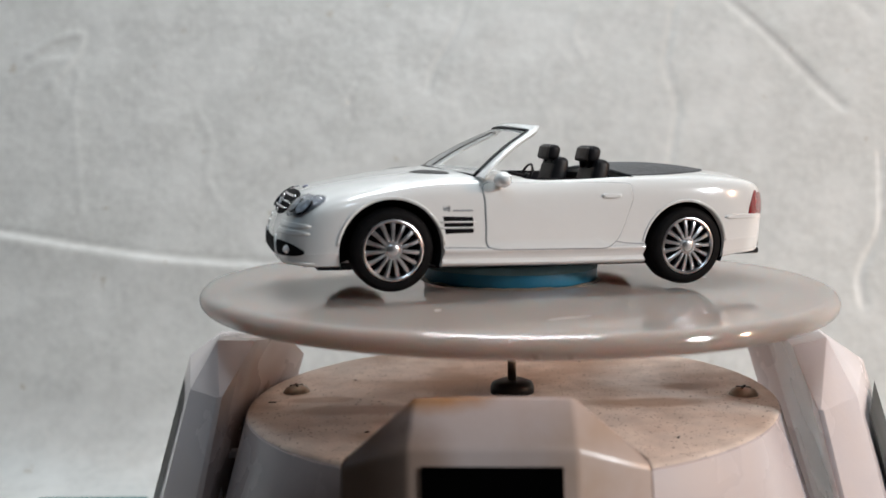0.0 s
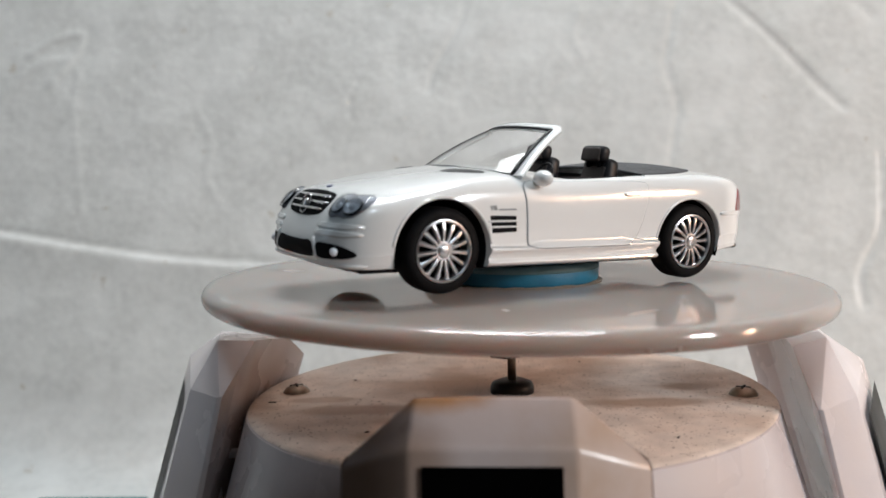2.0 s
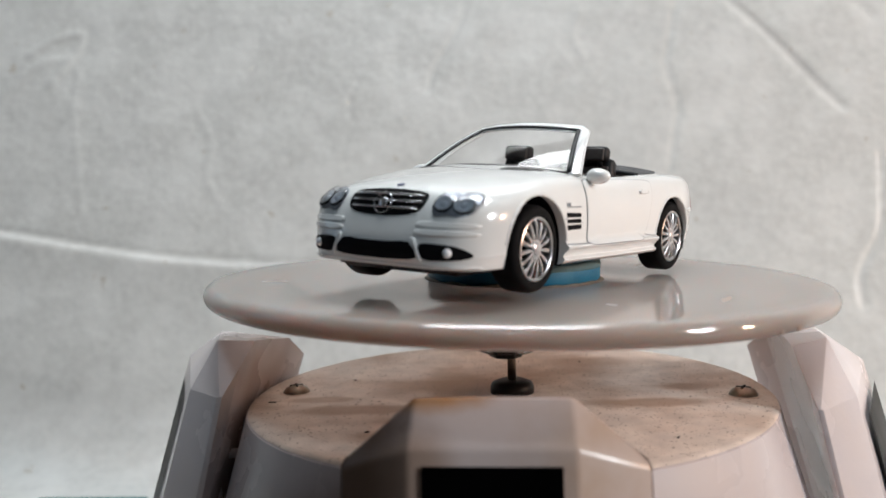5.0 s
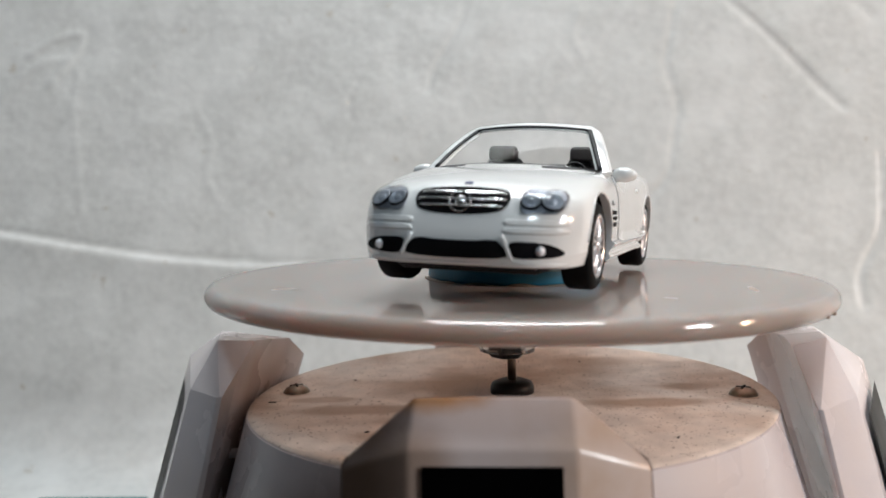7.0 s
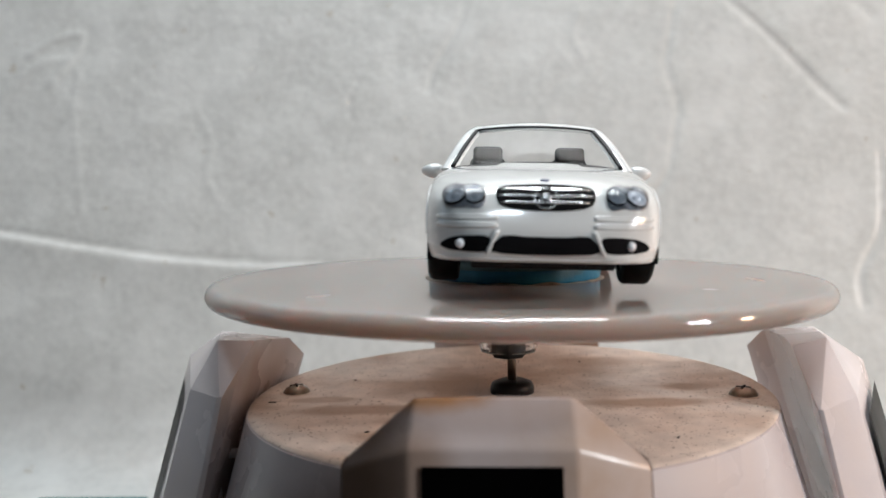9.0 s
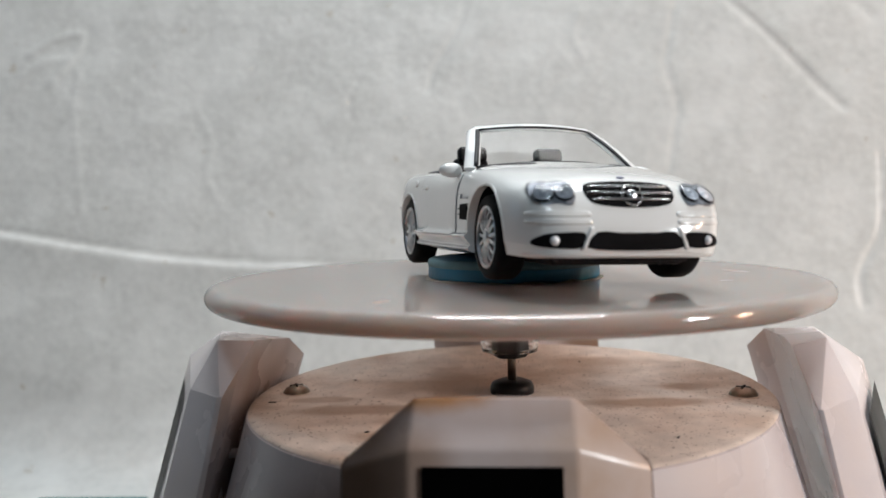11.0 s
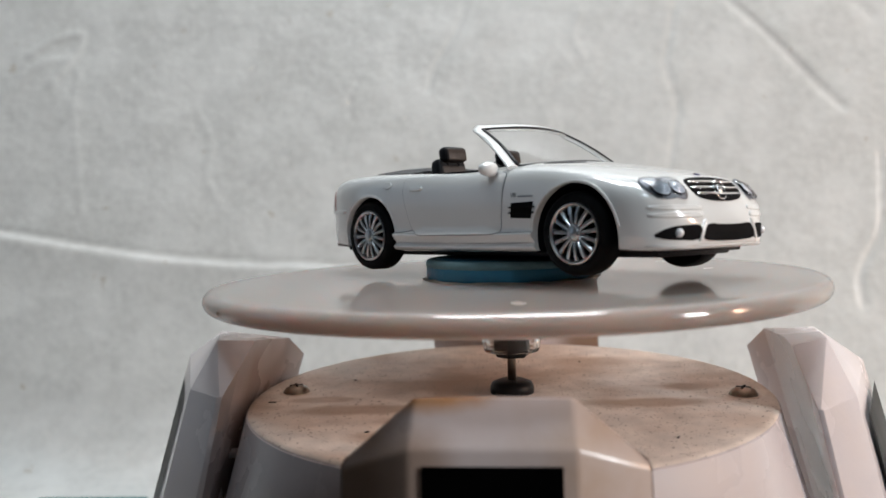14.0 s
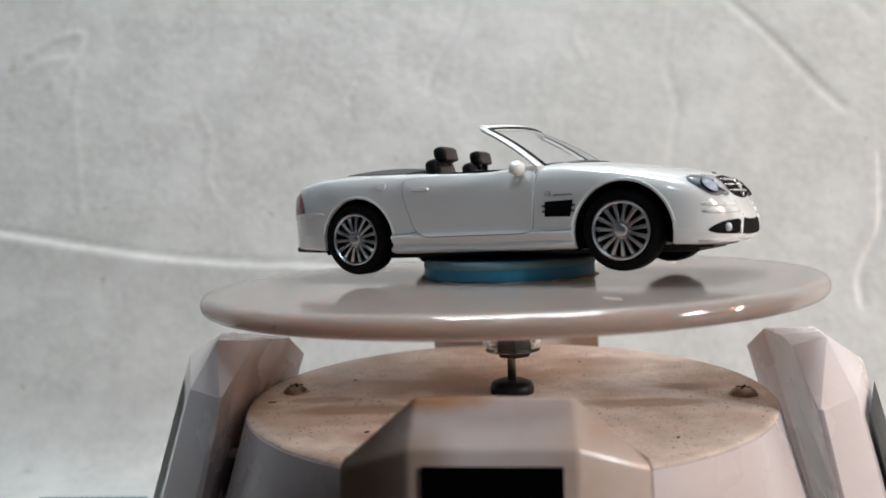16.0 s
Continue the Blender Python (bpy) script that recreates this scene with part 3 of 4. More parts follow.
SHOULDER = [(-35.8, 7.4), (-35.65, 8.4), (-35.4, 8.9), (-35.0, 9.2), (-34.5, 10.9), (-33.5, 12.4), (-31, 13.4), (-25, 14.0), (-12, 13.9), (0, 13.4), (9, 13.5), (15, 13.3), (20.5, 12.5), (26.54, 11.1), (29.5, 10.2), (30.94, 9.3),
            (31.96, 8.2), (32.72, 7.0), (33.23, 6.0), (33.4, 5.6)]
BOTTOM = [(-35.8, 6.0), (-35.5, 4.8), (-34.6, 4.0), (-28, 3.6), (-24, 3.2), (-13, 2.8), (13, 2.8), (25.69, 3.1), (29.93, 3.0), (32.47, 3.3), (33.15, 4.0), (33.4, 5.0)]


def section(x):
    w, zt, zs, zb = body_width(x), smooth_lerp(x, TOP), smooth_lerp(x, SHOULDER), smooth_lerp(x, BOTTOM)
    h = zs - zb
    sill = max(0.0, min(1.0, (15 - abs(x)) / 1.5)) * 0.6
    side = [(w * 0.975, zb + 0.12 * h), (w * 0.988 + sill, zb + 0.2 * h), (w * 0.994 + sill, zb + 0.235 * h), (w * 0.994 + sill * 0.08, zb + 0.27 * h),
            (w, zb + 0.42 * h), (w * 0.998, zb + 0.6 * h), (w * 0.985, zb + 0.78 * h), (w * 0.955, zb + 0.92 * h)]
    pts = [(0, zb, 0), (w * 0.7, zb, 0), (w * 0.93, zb + 0.02 * h, 0), (w * 0.965 + sill, zb + 0.07 * h, 0)] + [(a, b, 0) for a, b in side] + [
        (w * 0.90, zs + 0.03 * (zt - zs), 0), (w * 0.78, zs + 0.42 * (zt - zs), 0), (w * 0.55, zs + 0.76 * (zt - zs), 0), (w * 0.28, zs + 0.95 * (zt - zs), 0), (0, zt, 0)]
    return [(x, max(0.0, p.x), p.y) for p in spline(pts, 4)]


def body_shell():
    xs = list(np.linspace(-20, 20, 41)) + [20 + (NOSE - 20.001) * math.sin(a) for a in np.linspace(0, math.pi / 2, 38)[1:]] \
        + [-20 + (TAIL + 20.001) * math.sin(a) for a in np.linspace(0, math.pi / 2, 38)[1:]]
    rows = []
    for x in sorted(xs):
        half = section(x)
        rows.append(half + [(a, -b, c) for a, b, c in half[-2:0:-1]])
    bm, vs = grid(rows, closed=True)
    bm.faces.new(vs[0])
    bm.faces.new(vs[-1])
    bmesh.ops.recalc_face_normals(bm, faces=bm.faces)
    return bm


def surface(bm):
    from_tree = bvh_module.BVHTree.FromBMesh(bm)
    ways = {"left": Vector((0, -1, 0)), "right": Vector((0, 1, 0)), "front": Vector((-1, 0, 0)), "rear": Vector((1, 0, 0)), "top": Vector((0, 0, -1))}

    def at(view, a, b):
        way = ways[view]
        p = {"left": (a, 60, b), "right": (a, -60, b), "front": (60, a, b), "rear": (-60, a, b), "top": (a, b, 60)}[view]
        hit, nor, _, _ = from_tree.ray_cast(Vector(p), way)
        if hit is None:
            hit, nor, _, _ = from_tree.find_nearest(Vector(p) + way * 30)
        if nor.dot(way) > 0:
            nor = -nor
        return hit, nor
    return at


def patch(at, view, outline, height, sink=0.25, n=4, rings=5, rim=0.88, dome=0.0, closed_smooth=True):
    """A thin pad that follows the body inside an outline drawn in a view; its edge is rounded and sunk into the body."""
    P = spline([(a, b, 0) for a, b in outline], n, closed=True) if closed_smooth else [Vector((a, b, 0)) for a, b in outline]
    c = sum(P, Vector()) / len(P)
    ks = [(1.0, -sink), (0.997, height * 0.55), (rim + (1 - rim) * 0.6, height)]
    ks += [(rim * (1 - i / rings), height + dome * (1 - (1 - i / rings) ** 2)) for i in range(rings)]
    rows = []
    for k, off in ks:
        row = []
        for p in P:
            q = c + (p - c) * k
            hit, nor = at(view, q.x, q.y)
            row.append(hit + nor * off)
        rows.append(row)
    bm, vs = grid(rows, closed=True)
    hit, nor = at(view, c.x, c.y)
    tip = bm.verts.new(hit + nor * (height + dome))
    m = len(P)
    for i in range(m):
        bm.faces.new((vs[-1][i], vs[-1][(i + 1) % m], tip))
    return bm


def oval(cx, cy, rx, ry, n=14, tilt=0.0, power=2.0):
    out = []
    for i in range(n):
        a = 2 * math.pi * i / n
        u = rx * math.copysign(abs(math.cos(a)) ** (2 / power), math.cos(a))
        v = ry * math.copysign(abs(math.sin(a)) ** (2 / power), math.sin(a))
        out.append((cx + u * math.cos(tilt) - v * math.sin(tilt), cy + u * math.sin(tilt) + v * math.cos(tilt)))
    return out


def wheel_shapes():
    R, w = 5.15, 1.85          # tyre radius, half-width
    tyre = lathe([(3.75, w - 0.25), (3.95, w), (4.5, w + 0.02), (4.95, w - 0.25), (5.15, w - 0.7), (R, 0), (5.15, -w + 0.5), (4.9, -w + 0.1), (4.4, -w), (3.6, -w), (3.6, w - 0.6), (3.75, w - 0.25)], 112, "y")
    for v in tyre.verts:          # fine cross grooves on the tread
        r = math.hypot(v.co.x, v.co.z)
        if r > 5.1:
            k = 1.0 + 0.006 * (1 if round(math.atan2(v.co.z, v.co.x) / (2 * math.pi) * 112) % 2 else -1)
            v.co.x *= k
            v.co.z *= k
    rim = lathe([(3.35, w - 0.5), (3.42, w - 0.12), (3.6, w + 0.02), (3.78, w - 0.05), (3.8, w - 0.5), (3.72, -w + 0.3), (3.5, -w + 0.3), (3.4, w - 0.7), (3.35, w - 0.5)], 64, "y")
    spokes = []
    for i in range(15):
        b = bmesh.new()
        rows = []
        for r, d, wd in ((0.9, 0.05, 0.22), (1.6, 0.18, 0.22), (2.6, 0.14, 0.24), (3.45, -0.08, 0.32)):
            y = w - 0.25 + d
            rows.append([(-wd, y - 0.45, r), (-wd, y - 0.12, r), (-wd * 0.5, y, r), (wd * 0.5, y, r), (wd, y - 0.12, r), (wd, y - 0.45, r)])
        b.free()
        b, vs = grid(rows, closed=True)
        b.transform(Matrix.Rotation(2 * math.pi * i / 15, 4, "Y"))
        spokes.append(b)
    hub = lathe([(0.01, w + 0.12), (0.55, w + 0.1), (0.8, w - 0.02), (0.85, w - 0.1), (1.1, w - 0.12), (1.2, w - 0.3), (1.2, w - 0.8), (0.01, w - 0.8)], 32, "y")
    back = lathe([(0.01, -0.2), (3.7, -0.2), (3.7, -0.35), (0.01, -0.35)], 32, "y")
    return tyre, rim, spokes, hub, back


def add_wheel(parent, x, y, side, twist):
    m = Matrix.Rotation(radians(twist), 4, "Y")
    if side < 0:
        m = Matrix.Rotation(math.pi, 4, "Z") @ m
    tyre, rim, spokes, hub, back = wheel_shapes()
    for b in (tyre, rim, hub, back, *spokes):
        b.transform(m)
    t = sharp(part("wheel", tyre, TYRE, parent, "black rubber tyre on a multi-spoke silver rim", loc=(x, y, 5.2)), 40)
    sharp(part("rim", rim, SILVER, t, "silver rim"), 40)
    for b in spokes:
        sharp(part("spoke", b, SILVER, t), 40)
    sharp(part("hub_cap", hub, SILVER, t, "silver hub cap"), 40)
    part("brake_backing", back, DARK, t)


def toy_car():
    root = empty("toy_car", CAR)
    shell = body_shell()
    at = surface(shell)
    raw = shell.copy()
    body = part("body", raw, PAINT, root, "glossy white die-cast body")
    cuts = []
    for x, r in ((20.2, 6.35), (-19.4, 6.0)):
        for s in (-1, 1):
            c = part("cut", lathe([(0.01, 8.2 * s), (r, 8.2 * s), (r + 0.15, 20 * s), (0.01, 20 * s)], 56, "y"), DARK, loc=(x, 0, 5.0))
            cuts.append(c)
    plan = spline([(4.8, 0, 0), (4.2, 7, 0), (2.6, 11.2, 0), (-3, 11.75, 0), (-11, 11.6, 0), (-12.6, 10.8, 0), (-12.9, 0, 0), (-12.6, -10.8, 0), (-11, -11.6, 0), (-3, -11.75, 0), (2.6, -11.2, 0), (4.2, -7, 0)], 5, closed=True)
    bm, vs = grid([[(p.x, p.y, z) for p in plan] for z in (6.5, 22)], closed=True)
    bm.faces.new(vs[0])
    bm.faces.new(vs[1])
    cuts.append(part("cut", bm, DARK))
    for c in cuts:
        c.parent = root
    bpy.context.view_layer.update()
    bake(body, cuts)
    sharp(body, 32)

    # inside of the cockpit
    inner = [(c_.x * 0.995 - 0.02, c_.y * 0.995) for c_ in plan]
    bm, vs = grid([[(a, b, z) for a, b in inner] for z in (14.0, 6.6)], closed=True)
    bm.faces.new(vs[1])
    sharp(part("cockpit_tub", bm, TRIM, root, "black cockpit lining"), 40)
    # chassis and wheel boxes
    part("chassis", block(-27, 28.5, -8.2, 8.2, 2.15, 3.4, 0.3), TRIM, root, "black plastic underside")
    part("chin_plate", block(27, 30.2, -8.0, 8.0, 2.6, 3.3, 0.2), TRIM, root)
    for x, r in ((20.2, 6.3), (-19.4, 5.95)):
        for s in (-1, 1):
            well = lathe([(0.01, 8.3 * s), (r, 8.3 * s), (r + 0.12, 13.3 * s)], 56, "y", caps=False)
            bmesh.ops.delete(well, geom=[v for v in well.verts if v.co.z < -2.2], context="VERTS")
            part("wheel_well", well, DARK, root, loc=(x, 0, 5.0))
    for i, (x, y, s) in enumerate(((20, 11.55, 1), (-20, 11.65, 1), (20, -11.55, -1), (-20, -11.65, -1))):
        add_wheel(root, x, y, s, 7 * i)

    # doors, sill line, handles, side vents, lettering bars
    for view, s in (("left", 1), ("right", -1)):
        outline = [(8.5, 13.2), (8.55, 11), (8.4, 8), (8.25, 6.0), (7.5, 5.3), (4, 5.2), (0, 5.2), (-5.5, 5.2), (-7.6, 5.25), (-8.8, 5.6), (-9.6, 6.4), (-10.2, 7.7), (-10.9, 9.6), (-11.5, 11.4), (-11.5, 12.7), (-10.9, 13.35),
                   (-6, 13.45), (0, 13.35), (5, 13.3)]
        # a grey bead round the door stands in for the shade in its groove
        line = []
        for p in spline([(a, b_, 0) for a, b_ in outline], 4, closed=True):
            hit, nor = at(view, p.x, p.y)
            line.append(hit + nor * 0.02)
        part("door_gap_shade", tube(line + line[:1], 0.10, 0.06, up=(0, s, 0.01), seg=6), GAP, root, "door shut line, its shade a raised grey bead")
        d = part("door", patch(at, view, outline, 0.13, 0.3, n=4, rings=6, rim=0.985), PAINT, root, "closed white door")
        part("door_handle", patch(at, view, oval(-8.6, 11.8, 1.35, 0.28, power=3), 0.42, 0.1, n=3, rings=2, rim=0.75), PAINT, d)
        if s < 0:
            part("fuel_flap", patch(at, view, oval(-15.2, 12.6, 0.9, 0.55), 0.16, 0.1, n=3, rings=2), PAINT, root)
        for seam in ([(13.6, 5.5), (11, 5.45), (8.5, 5.4)], [(-9.3, 6.0), (-10.8, 5.75), (-12.4, 5.65), (-13.3, 5.65)]):
            pts = []
            for p in spline([(a, b_, 0) for a, b_ in seam], 5):
                hit, nor = at(view, p.x, p.y)
                pts.append(hit + nor * 0.015)
            part("sill_seam", tube(pts, 0.07, 0.05, up=(0, s, 0.01), seg=6), GAP, root, "fine seam above the sill")
        for cx, r in ((20.2, 6.62), (-19.4, 6.27)):
            pts = []
            for a in np.linspace(radians(8), radians(172), 41):
                hit, nor = at(view, cx + r * math.cos(a), 5.0 + r * math.sin(a))
                pts.append(hit + nor * 0.02)
            part("arch_lip", tube(pts, 0.30, 0.20, up=(0, s, 0.01), seg=10, taper=(0.5, 0.5)), PAINT, root, "rounded lip of the wheel arch")
        v = part("side_vent", patch(at, view, [(14.0, 9.35), (10.1, 9.25), (10.0, 7.3), (13.6, 7.2)], 0.04, 0.1, n=1, rings=2, closed_smooth=False), DARK, root, "black louvred side vent")
        for z in (8.65, 7.95):
            part("slat", patch(at, view, [(14.3, z + 0.12), (9.7, z + 0.10), (9.7, z - 0.10), (14.2, z - 0.10)], 0.22, 0.1, n=1, rings=2, rim=0.7, closed_smooth=False), PAINT if s > 0 else DARK, v)
        part("lettering_bar", patch(at, view, [(12.7, 10.12), (10.1, 10.16), (10.1, 9.93), (12.7, 9.93)] if s > 0 else [(13.9, 10.16), (11.3, 10.16), (11.3, 9.93), (13.9, 9.93)], 0.07, 0.05, n=1, rings=1, closed_smooth=False), GAP, root)
        letters = bpy.data.curves.new("lettering", "FONT")
        letters.body, letters.size, letters.extrude = "V8", 0.9 * MM, 0.03 * MM
        tmp = new("tmp", letters)
        bpy.context.view_layer.update()
        me = bpy.data.meshes.new_from_object(tmp.evaluated_get(bpy.context.evaluated_depsgraph_get()))
        bpy.data.objects.remove(tmp)
        lx = 14.0 if s > 0 else 10.0
        hit, nor = at(view, lx, 10.2)
        turn = Matrix(((-s, 0, 0, lx * MM), (0, 0, s, (hit.y + s * 0.06) * MM), (0, 1, 0, 9.95 * MM), (0, 0, 0, 1)))
        me.transform(turn)
        me.materials.append(GAP)
        word = new("lettering", me)
        word.parent = root
        # mirror
        m = bmesh.new()
        bmesh.ops.create_uvsphere(m, u_segments=24, v_segments=14, radius=1)
        for vert in m.verts:
            q = vert.co
            vert.co = (6.3 + q.x * (1.25 if q.x > 0 else 0.7), s * (14.0 + q.y * 1.65), 13.85 + q.z * (1.02 - 0.12 * q.y * 1))
        stalk = tube([(6.3, s * 12.4, 13.0), (6.3, s * 13.4, 13.4)], 0.7, 0.35)
        mi = part("wing_mirror", join(m, stalk), PAINT, root, "white wing mirror")
        part("mirror_glass", lathe([(0.01, 5.72), (0.7, 5.72), (0.72, 5.6)], 20, "x"), CHROME, mi, loc=(0, s * 14.0, 13.85))
        # sill groove
        part("sill_line", patch(at, view, [(13.7, 5.62), (8.6, 5.6), (8.6, 5.5), (13.7, 5.52)], 0.05, 0.1, n=1, rings=1, closed_smooth=False), PAINT, root)

    # face of the car
    grille_out = [(-5.5, 10.45), (-5.0, 11.35), (-2.5, 11.65), (0, 11.72), (2.5, 11.65), (5.0, 11.35), (5.5, 10.45), (4.9, 9.35), (3.0, 8.9), (0, 8.75), (-3.0, 8.9), (-4.9, 9.35)]
    g = part("grille", patch(at, "front", grille_out, 0.10, 0.2, n=4, rings=4, rim=0.96), DARK, root, "dark grille with chrome bars")
    for z, k in ((11.0, 4.9), (10.3, 5.2), (9.6, 4.8)):
        b = patch(at, "front", [(-k, z + 0.08), (-k * 0.5, z + 0.10), (0, z + 0.10), (k * 0.5, z + 0.10), (k, z + 0.08), (k, z - 0.07), (k * 0.5, z - 0.09), (0, z - 0.09), (-k * 0.5, z - 0.09), (-k, z - 0.07)], 0.34, 0.1, n=2, rings=2, rim=0.7, closed_smooth=False)
        part("grille_bar", b, CHROME, g, "chrome bar")
    hit, nor = at("front", 0, 10.2)
    ring = lathe([(1.12, -0.12), (1.22, 0.08), (1.34, 0.0), (1.22, -0.12), (1.12, -0.12)], 32, "x")
    ring = join(ring, lathe([(0.01, 0.16), (0.45, 0.12), (0.7, -0.05), (0.01, -0.05)], 24, "x"))
    ring.transform(Matrix.Rotation(radians(-22), 4, "Y"))
    part("badge", ring, CHROME, g, "round chrome badge", loc=(hit.x + 0.45, 0, 10.2))
    part("bonnet_badge", patch(at, "top", oval(28.8, 0, 0.35, 0.5), 0.12, 0.05, n=2, rings=2), mat("badge_blue", (0.05, 0.06, 0.14), 0.3), root, "small dark bonnet badge")
    for s in (-1, 1):
        shape = [(s * 6.6, 10.2), (s * 6.8, 11.1), (s * 7.8, 11.5), (s * 9.0, 11.35), (s * 10.4, 11.45), (s * 11.3, 10.9), (s * 11.4, 10.0), (s * 10.8, 9.15), (s * 9.6, 9.0), (s * 8.6, 9.15), (s * 7.4, 8.95), (s * 6.8, 9.4)]
        h = part("headlight", patch(at, "front", shape, 0.05, 0.2, n=3, rings=4, rim=0.93), LAMP_BED, root, "twin round silver headlight")
        for y, z, r in ((7.75, 10.25, 1.02), (9.95, 10.2, 1.15)):
            hit, nor = at("front", s * y, z)
            q = nor.to_track_quat("Z", "Y").to_matrix().to_4x4()
            bowl = lathe([(r, 0.1), (r * 1.02, 0.3), (r * 0.9, 0.3), (r * 0.75, 0.05), (r * 0.45, 0.0), (r * 0.4, 0.3), (0.01, 0.42)], 28)
            bowl.transform(Matrix.Translation(hit) @ q)
            part("reflector", bowl, LAMP, h)
            bezel = lathe([(r * 1.0, 0.05), (r * 1.04, 0.34), (r * 1.07, 0.32), (r * 1.09, 0.05)], 28, caps=False)
            bezel.transform(Matrix.Translation(hit) @ q)
            part("bezel", bezel, TRIM, h)
        part("lens", patch(at, "front", shape, 0.42, 0.1, n=3, rings=4, rim=0.8, dome=0.15), LENS, h, "clear lens")
        hole = [(s * 6.45, 4.35), (s * 6.1, 5.9), (s * 8.5, 6.0), (s * 10.3, 5.75), (s * 11.5, 5.05), (s * 11.2, 4.55), (s * 9.5, 4.3)]
        f = part("fog_light_recess", patch(at, "front", hole, 0.10, 0.1, n=3, rings=3, rim=0.95), DARK, root, "black bumper recess")
        hit, nor = at("front", s * 9.3, 5.1)
        fl = bmesh.new()
        bmesh.ops.create_uvsphere(fl, u_segments=16, v_segments=10, radius=0.55)
        fl.transform(Matrix.Translation(hit))
        part("fog_light", fl, LAMP, f, "small round fog light")
        for lo, hi, h in ((7.72, 8.38, 0.13), (6.85, 7.5, 0.16)):
            strip = [(s * 5.2, lo + 0.12), (s * 5.35, hi - 0.1), (s * 6.2, hi), (s * 8.5, hi), (s * 10.6, hi - 0.02), (s * 11.9, hi - 0.15), (s * 11.9, lo + 0.15), (s * 10.6, lo), (s * 8.5, lo), (s * 6.2, lo)]
            part("bumper_strip", patch(at, "front", strip, h, 0.2, n=3, rings=4, rim=0.7), PAINT, root)
        part("bumper_rib", patch(at, "front", [(s * 5.0, 6.6), (s * 5.5, 6.6), (s * 6.55, 4.1), (s * 6.05, 4.1)], 0.25, 0.2, n=2, rings=2, rim=0.6, closed_smooth=False), PAINT, root)
    part("intake", patch(at, "front", [(-4.75, 6.05), (-2.5, 6.0), (0, 5.98), (2.5, 6.0), (4.75, 6.05), (5.9, 4.4), (3, 4.1), (0, 4.05), (-3, 4.1), (-5.9, 4.4)], 0.13, 0.1, n=2, rings=4, rim=0.97), DARK, root, "wide black lower intake")
    part("splitter", patch(at, "front", [(-11.5, 3.75), (-6, 3.62), (0, 3.6), (6, 3.62), (11.5, 3.75), (11.3, 3.35), (6, 3.3), (0, 3.28), (-6, 3.3), (-11.3, 3.35)], 0.16, 0.2, n=3, rings=2, rim=0.7), PAINT, root)
    # bonnet vents below the screen
    for s in (-1, 1):
        part("bonnet_vent", patch(at, "top", [(16.4, s * 5.8), (15.2, s * 8.0), (13.0, s * 9.5), (11.9, s * 9.1), (12.9, s * 7.0), (14.8, s * 5.0)], 0.05, 0.1, n=3, rings=2, rim=0.9), TRIM, root, "dark bonnet vent")

    # tail
    for s in (-1, 1):
        view = "left" if s > 0 else "right"
        part("tail_light", patch(at, view, [(-29.6, 9.4), (-30.8, 12.2), (-31.7, 12.2), (-31.9, 10.5), (-31.6, 9.3)], 0.1, 0.15, n=4, rings=3, rim=0.9), RED, root, "red tail light")
        part("tail_light_inner", patch(at, "rear", [(s * 11.4, 9.4), (s * 11.4, 12.0), (s * 8.2, 11.8), (s * 6.4, 11.0), (s * 7.4, 9.5)], 0.12, 0.15, n=4, rings=3, rim=0.9), RED, root, "red tail light")
        part("bumper_top", patch(at, view, [(-25.6, 9.3), (-28, 9.35), (-31, 9.3), (-33.2, 9.0), (-33.0, 8.5), (-30, 8.75), (-25.6, 8.8)], 0.22, 0.2, n=3, rings=2, rim=0.7), PAINT, root)
        part("exhaust", tube([(-28, s * 8.6, 3.7), (-33.7, s * 8.6, 3.9)], 0.8, 0.5), TRIM, root, "dark exhaust")
    part("tail_plate", patch(at, "rear", [(-3.6, 8.6), (3.6, 8.6), (3.4, 6.9), (-3.4, 6.9)], 0.05, 0.1, n=2, rings=2, closed_smooth=False), SILVER, root)
    part("rear_apron", patch(at, "rear", [(-9, 5.0), (9, 5.0), (8.6, 4.3), (-8.6, 4.3)], 0.08, 0.1, n=2, rings=2, closed_smooth=False), TRIM, root)

    # folded roof cover
    cover = [(-11.9, 0), (-11.9, 6), (-12.1, 10.4), (-14, 11.2), (-19, 10.7), (-23.5, 8.6), (-26.6, 5.2), (-27.7, 0), (-26.6, -5.2), (-23.5, -8.6), (-19, -10.7), (-14, -11.2), (-12.1, -10.4), (-11.9, -6)]
    part("roof_cover", patch(at, "top", cover, 0.12, 0.2, n=4, rings=6, rim=0.96, dome=0.5), SOFT, root, "black folded roof cover")

    # dashboard, steering wheel, seats
    part("dashboard", block(1.6, 5.0, -11.0, 11.0, 9.5, 14.1, 1.1, 3), TRIM, root, "black dashboard")
    st = lathe([(1.75, 0.18), (1.93, 0), (1.75, -0.18), (1.57, 0), (1.75, 0.18)], 32, "x")
    st = join(st, block(-0.12, 0.12, -1.65, 1.65, -0.25, 0.25, 0.08), lathe([(0.01, 0.2), (0.55, 0.15), (0.6, -0.3), (0.01, -0.3)], 20, "x"), tube([(0, 0, 0), (2.4, 0, -0.5)], 0.3, 0.3))
    st.transform(Matrix.Rotation(radians(-22), 4, "Y"))
    part("steering_wheel", st, TRIM, root, "black steering wheel", loc=(0.4, 6.0, 13.9))
    for s in (-1, 1):
        y = s * 6.2 - 0.4
        back = block(-1.15, 1.15, -3.5, 3.5, 0, 6.9, 0.85, 3)
        for v in back.verts:
            if v.co.z > 4:
                v.co.y *= 0.78
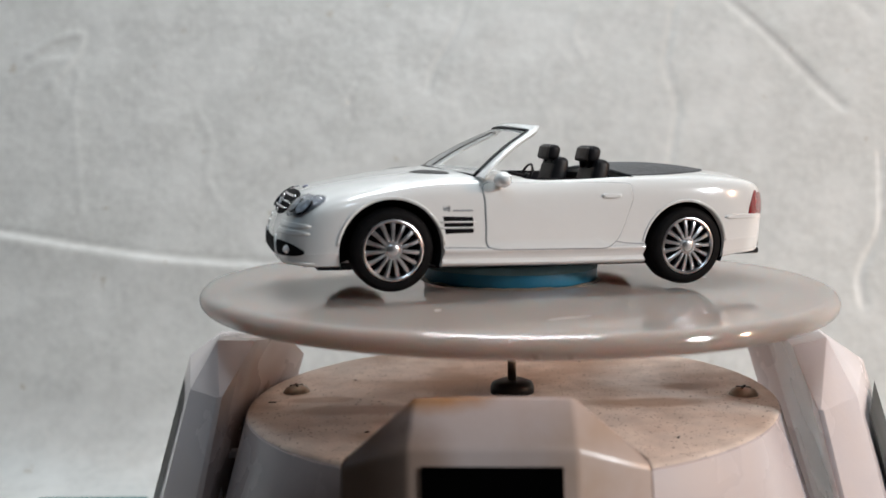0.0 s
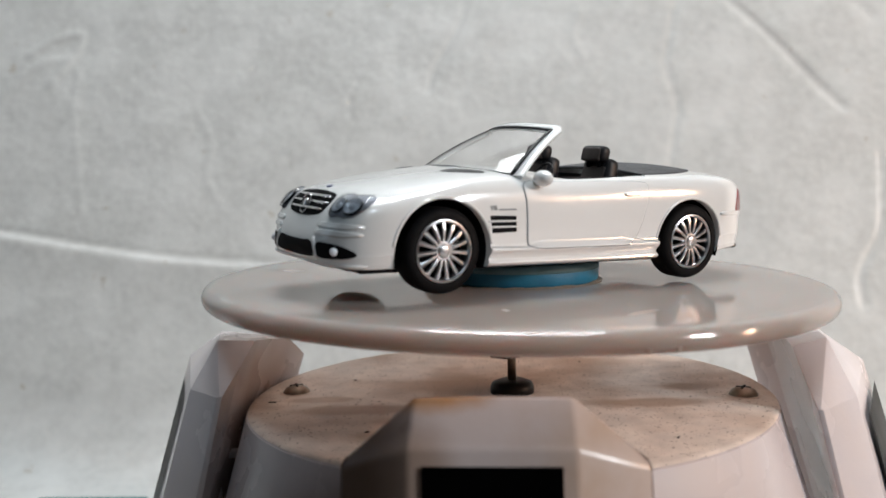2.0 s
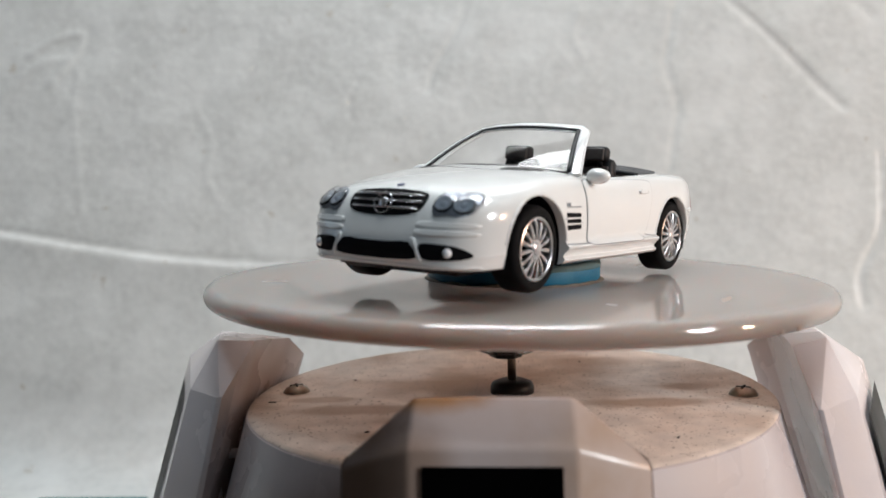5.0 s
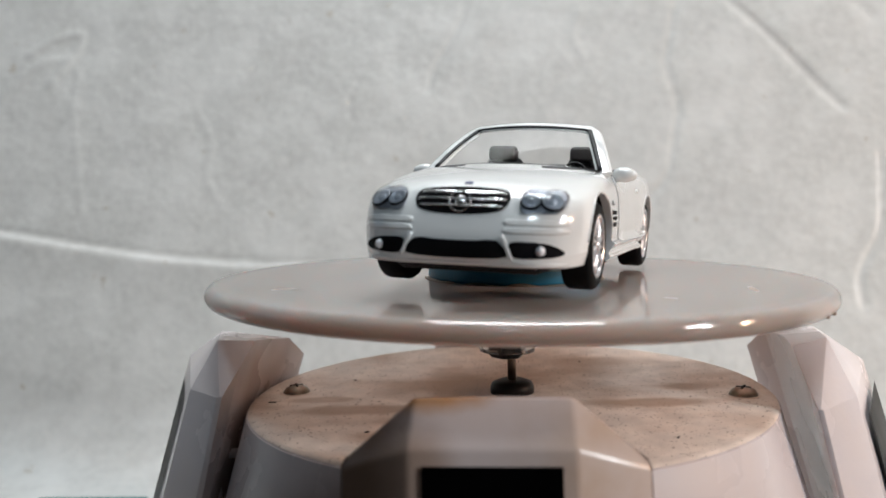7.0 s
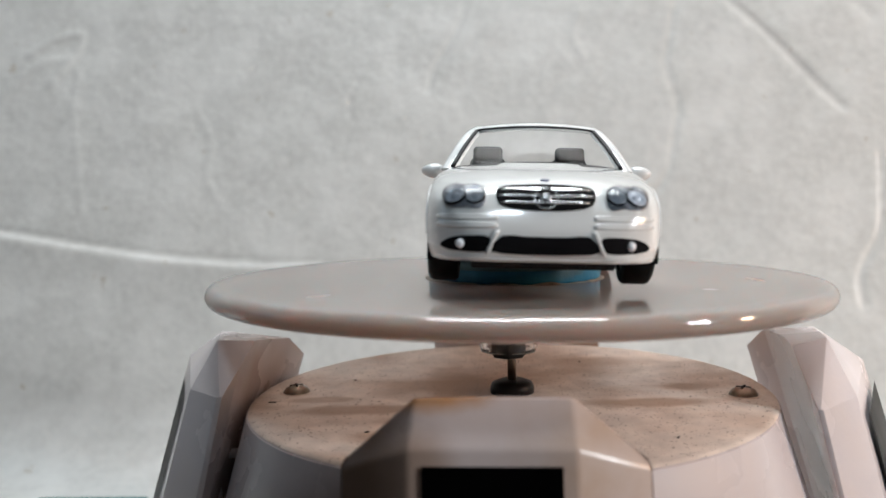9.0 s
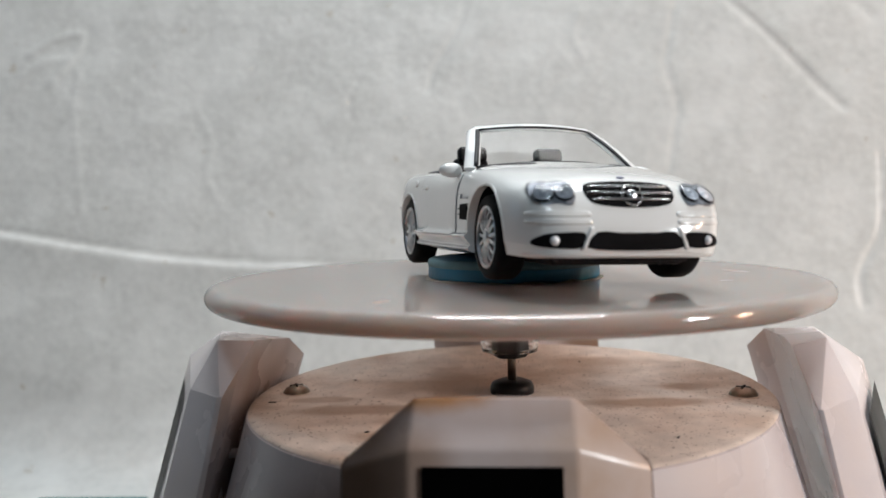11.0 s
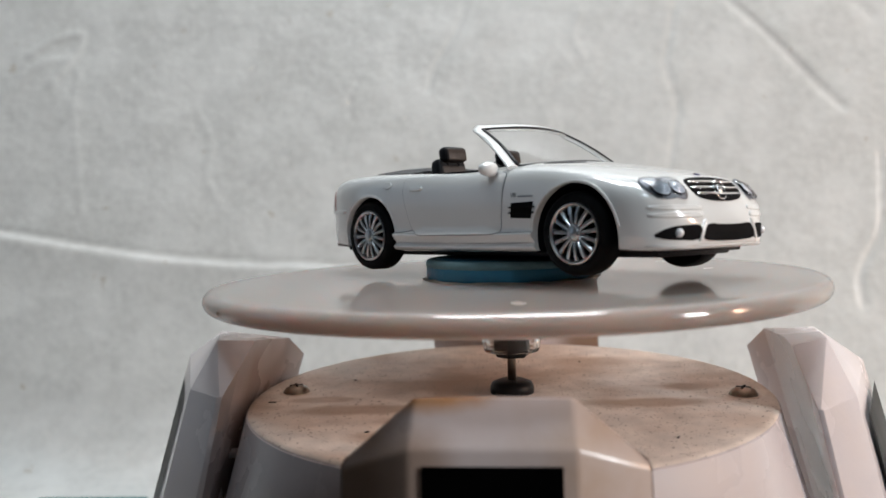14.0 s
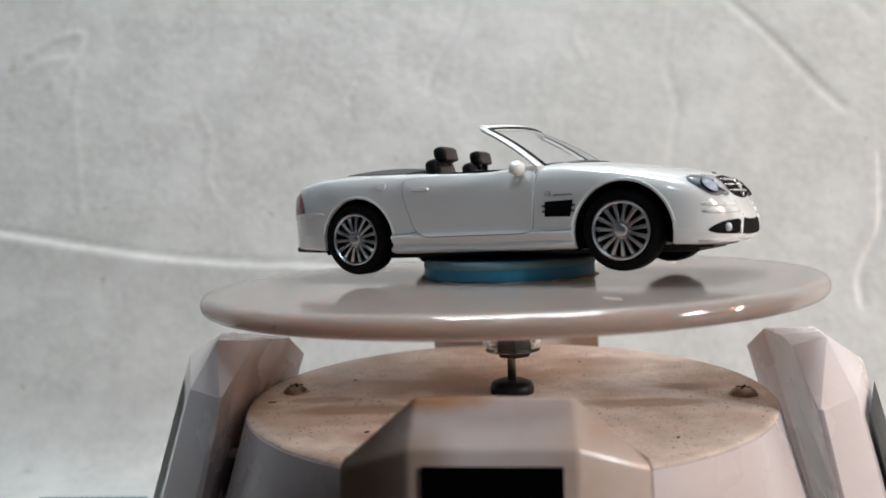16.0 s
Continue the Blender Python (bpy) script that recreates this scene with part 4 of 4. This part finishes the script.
        back.transform(Matrix.Translation((-8.0 - 0.25 * s, y, 9.6)) @ Matrix.Rotation(radians(-14), 4, "Y"))
        seat = part("seat", back, TRIM, root, "black and brown bucket seat with headrest")
        cush = block(-6.2, 0.4, y - 3.5, y + 3.5, 8.0, 10.2, 0.8, 3)
        part("cushion", cush, TRIM, seat)
        hr = block(-0.95, 0.95, -2.25, 2.25, -1.15, 1.15, 0.72, 4)
        hr.transform(Matrix.Translation((-8.4 - 0.25 * s, y, 16.95)) @ Matrix.Rotation(radians(-12), 4, "Y"))
        part("headrest", hr, TRIM, seat, "black headrest")
        hb = block(-0.35, 0.35, -1.9, 1.9, -0.95, 0.95, 0.3, 3)
        hb.transform(Matrix.Translation((-7.65 - 0.25 * s, y, 16.95)) @ Matrix.Rotation(radians(-12), 4, "Y"))
        part("headrest_pad", hb, BROWN, seat, "brown headrest pad")
        bp = block(-0.4, 0.4, -2.4, 2.4, 0.4, 5.9, 0.35, 3)
        bp.transform(Matrix.Translation((-7.1 - 0.25 * s, y, 9.6)) @ Matrix.Rotation(radians(-14), 4, "Y"))
        part("seat_facing", bp, BROWN, seat, "brown seat facing")
        for k in (-1, 1):
            part("headrest_post", tube([(-8.35, y + k * 1.1, 15.2), (-8.2, y + k * 1.1, 16.4)], 0.4, 0.35), TRIM, seat)

    # windscreen: curved pane, white frame, black seal
    def pane(u, v, out=0.0):
        yb, yt = 11.4 * u, 8.3 * u
        base = Vector((12.6 - 3.6 * u * u, yb, 15.0 - 0.75 * u * u))
        top = Vector((2.2 - 1.9 * u * u + 0.65 * u, yt, 20.3 - 0.4 * u * u))
        p = base.lerp(top, v)
        p += Vector((0.35, 0, 0.55)) * math.sin(math.pi * v) * 0.5
        return p + Vector((0.45, 0, 0.9)) * out
    us, vs_ = np.linspace(-1, 1, 25), np.linspace(0, 1, 13)
    bm, _ = grid([[pane(u, v) for u in us] for v in vs_])
    gl = part("windscreen", bm, GLASS, root, "clear curved windscreen")
    gl.visible_shadow = False
    fr = [pane(-1, v) + Vector((-0.5, -0.25, -0.05)) for v in np.linspace(-0.06, 0.94, 13)] + [pane(u, 1) + Vector((-0.55, 0, 0.12)) for u in np.linspace(-0.97, 0.97, 17)] + [pane(1, v) + Vector((-0.5, 0.25, -0.05)) for v in np.linspace(0.94, -0.06, 13)]
    sharp(part("windscreen_frame", tube(fr, 1.05, 0.38, up=(0.45, 0, 0.9), seg=14), PAINT, root, "white windscreen frame"), 40)
    se = [pane(-0.985, v, 0.1) for v in np.linspace(0, 0.985, 13)] + [pane(u, 0.99, 0.1) for u in np.linspace(-0.95, 0.95, 17)] + [pane(0.985, v, 0.1) for v in np.linspace(0.985, 0, 13)]
    part("windscreen_seal", tube(se, 0.32, 0.16, up=(0.45, 0, 0.9), seg=8), TRIM, root, "black windscreen seal")
    part("scuttle", tube([pane(u, 0.0, -0.1) for u in np.linspace(-0.98, 0.98, 25)], 0.2, 0.12, up=(0.3, 0, 1), seg=8), TRIM, root)
    shell.free()
    return tagged(root, "white die-cast toy roadster with open roof on the blue puck", "toy car")


room()
table()
backdrop()
teal_card()
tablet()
stand()
disc = turntable_disc()
foam = puck()
car = toy_car()


def motions():
    turn = lambda d, base: pose(0.0003 if base is TILT else 0, 0, 0, 0, 0, d) @ base
    walk(disc, [(t, turn(d, TILT)) for t, d in HEADING])
    walk(foam, [(t, turn(d, TILT)) for t, d in HEADING])
    walk(car, [(t, turn(d, CAR)) for t, d in HEADING])


motions()
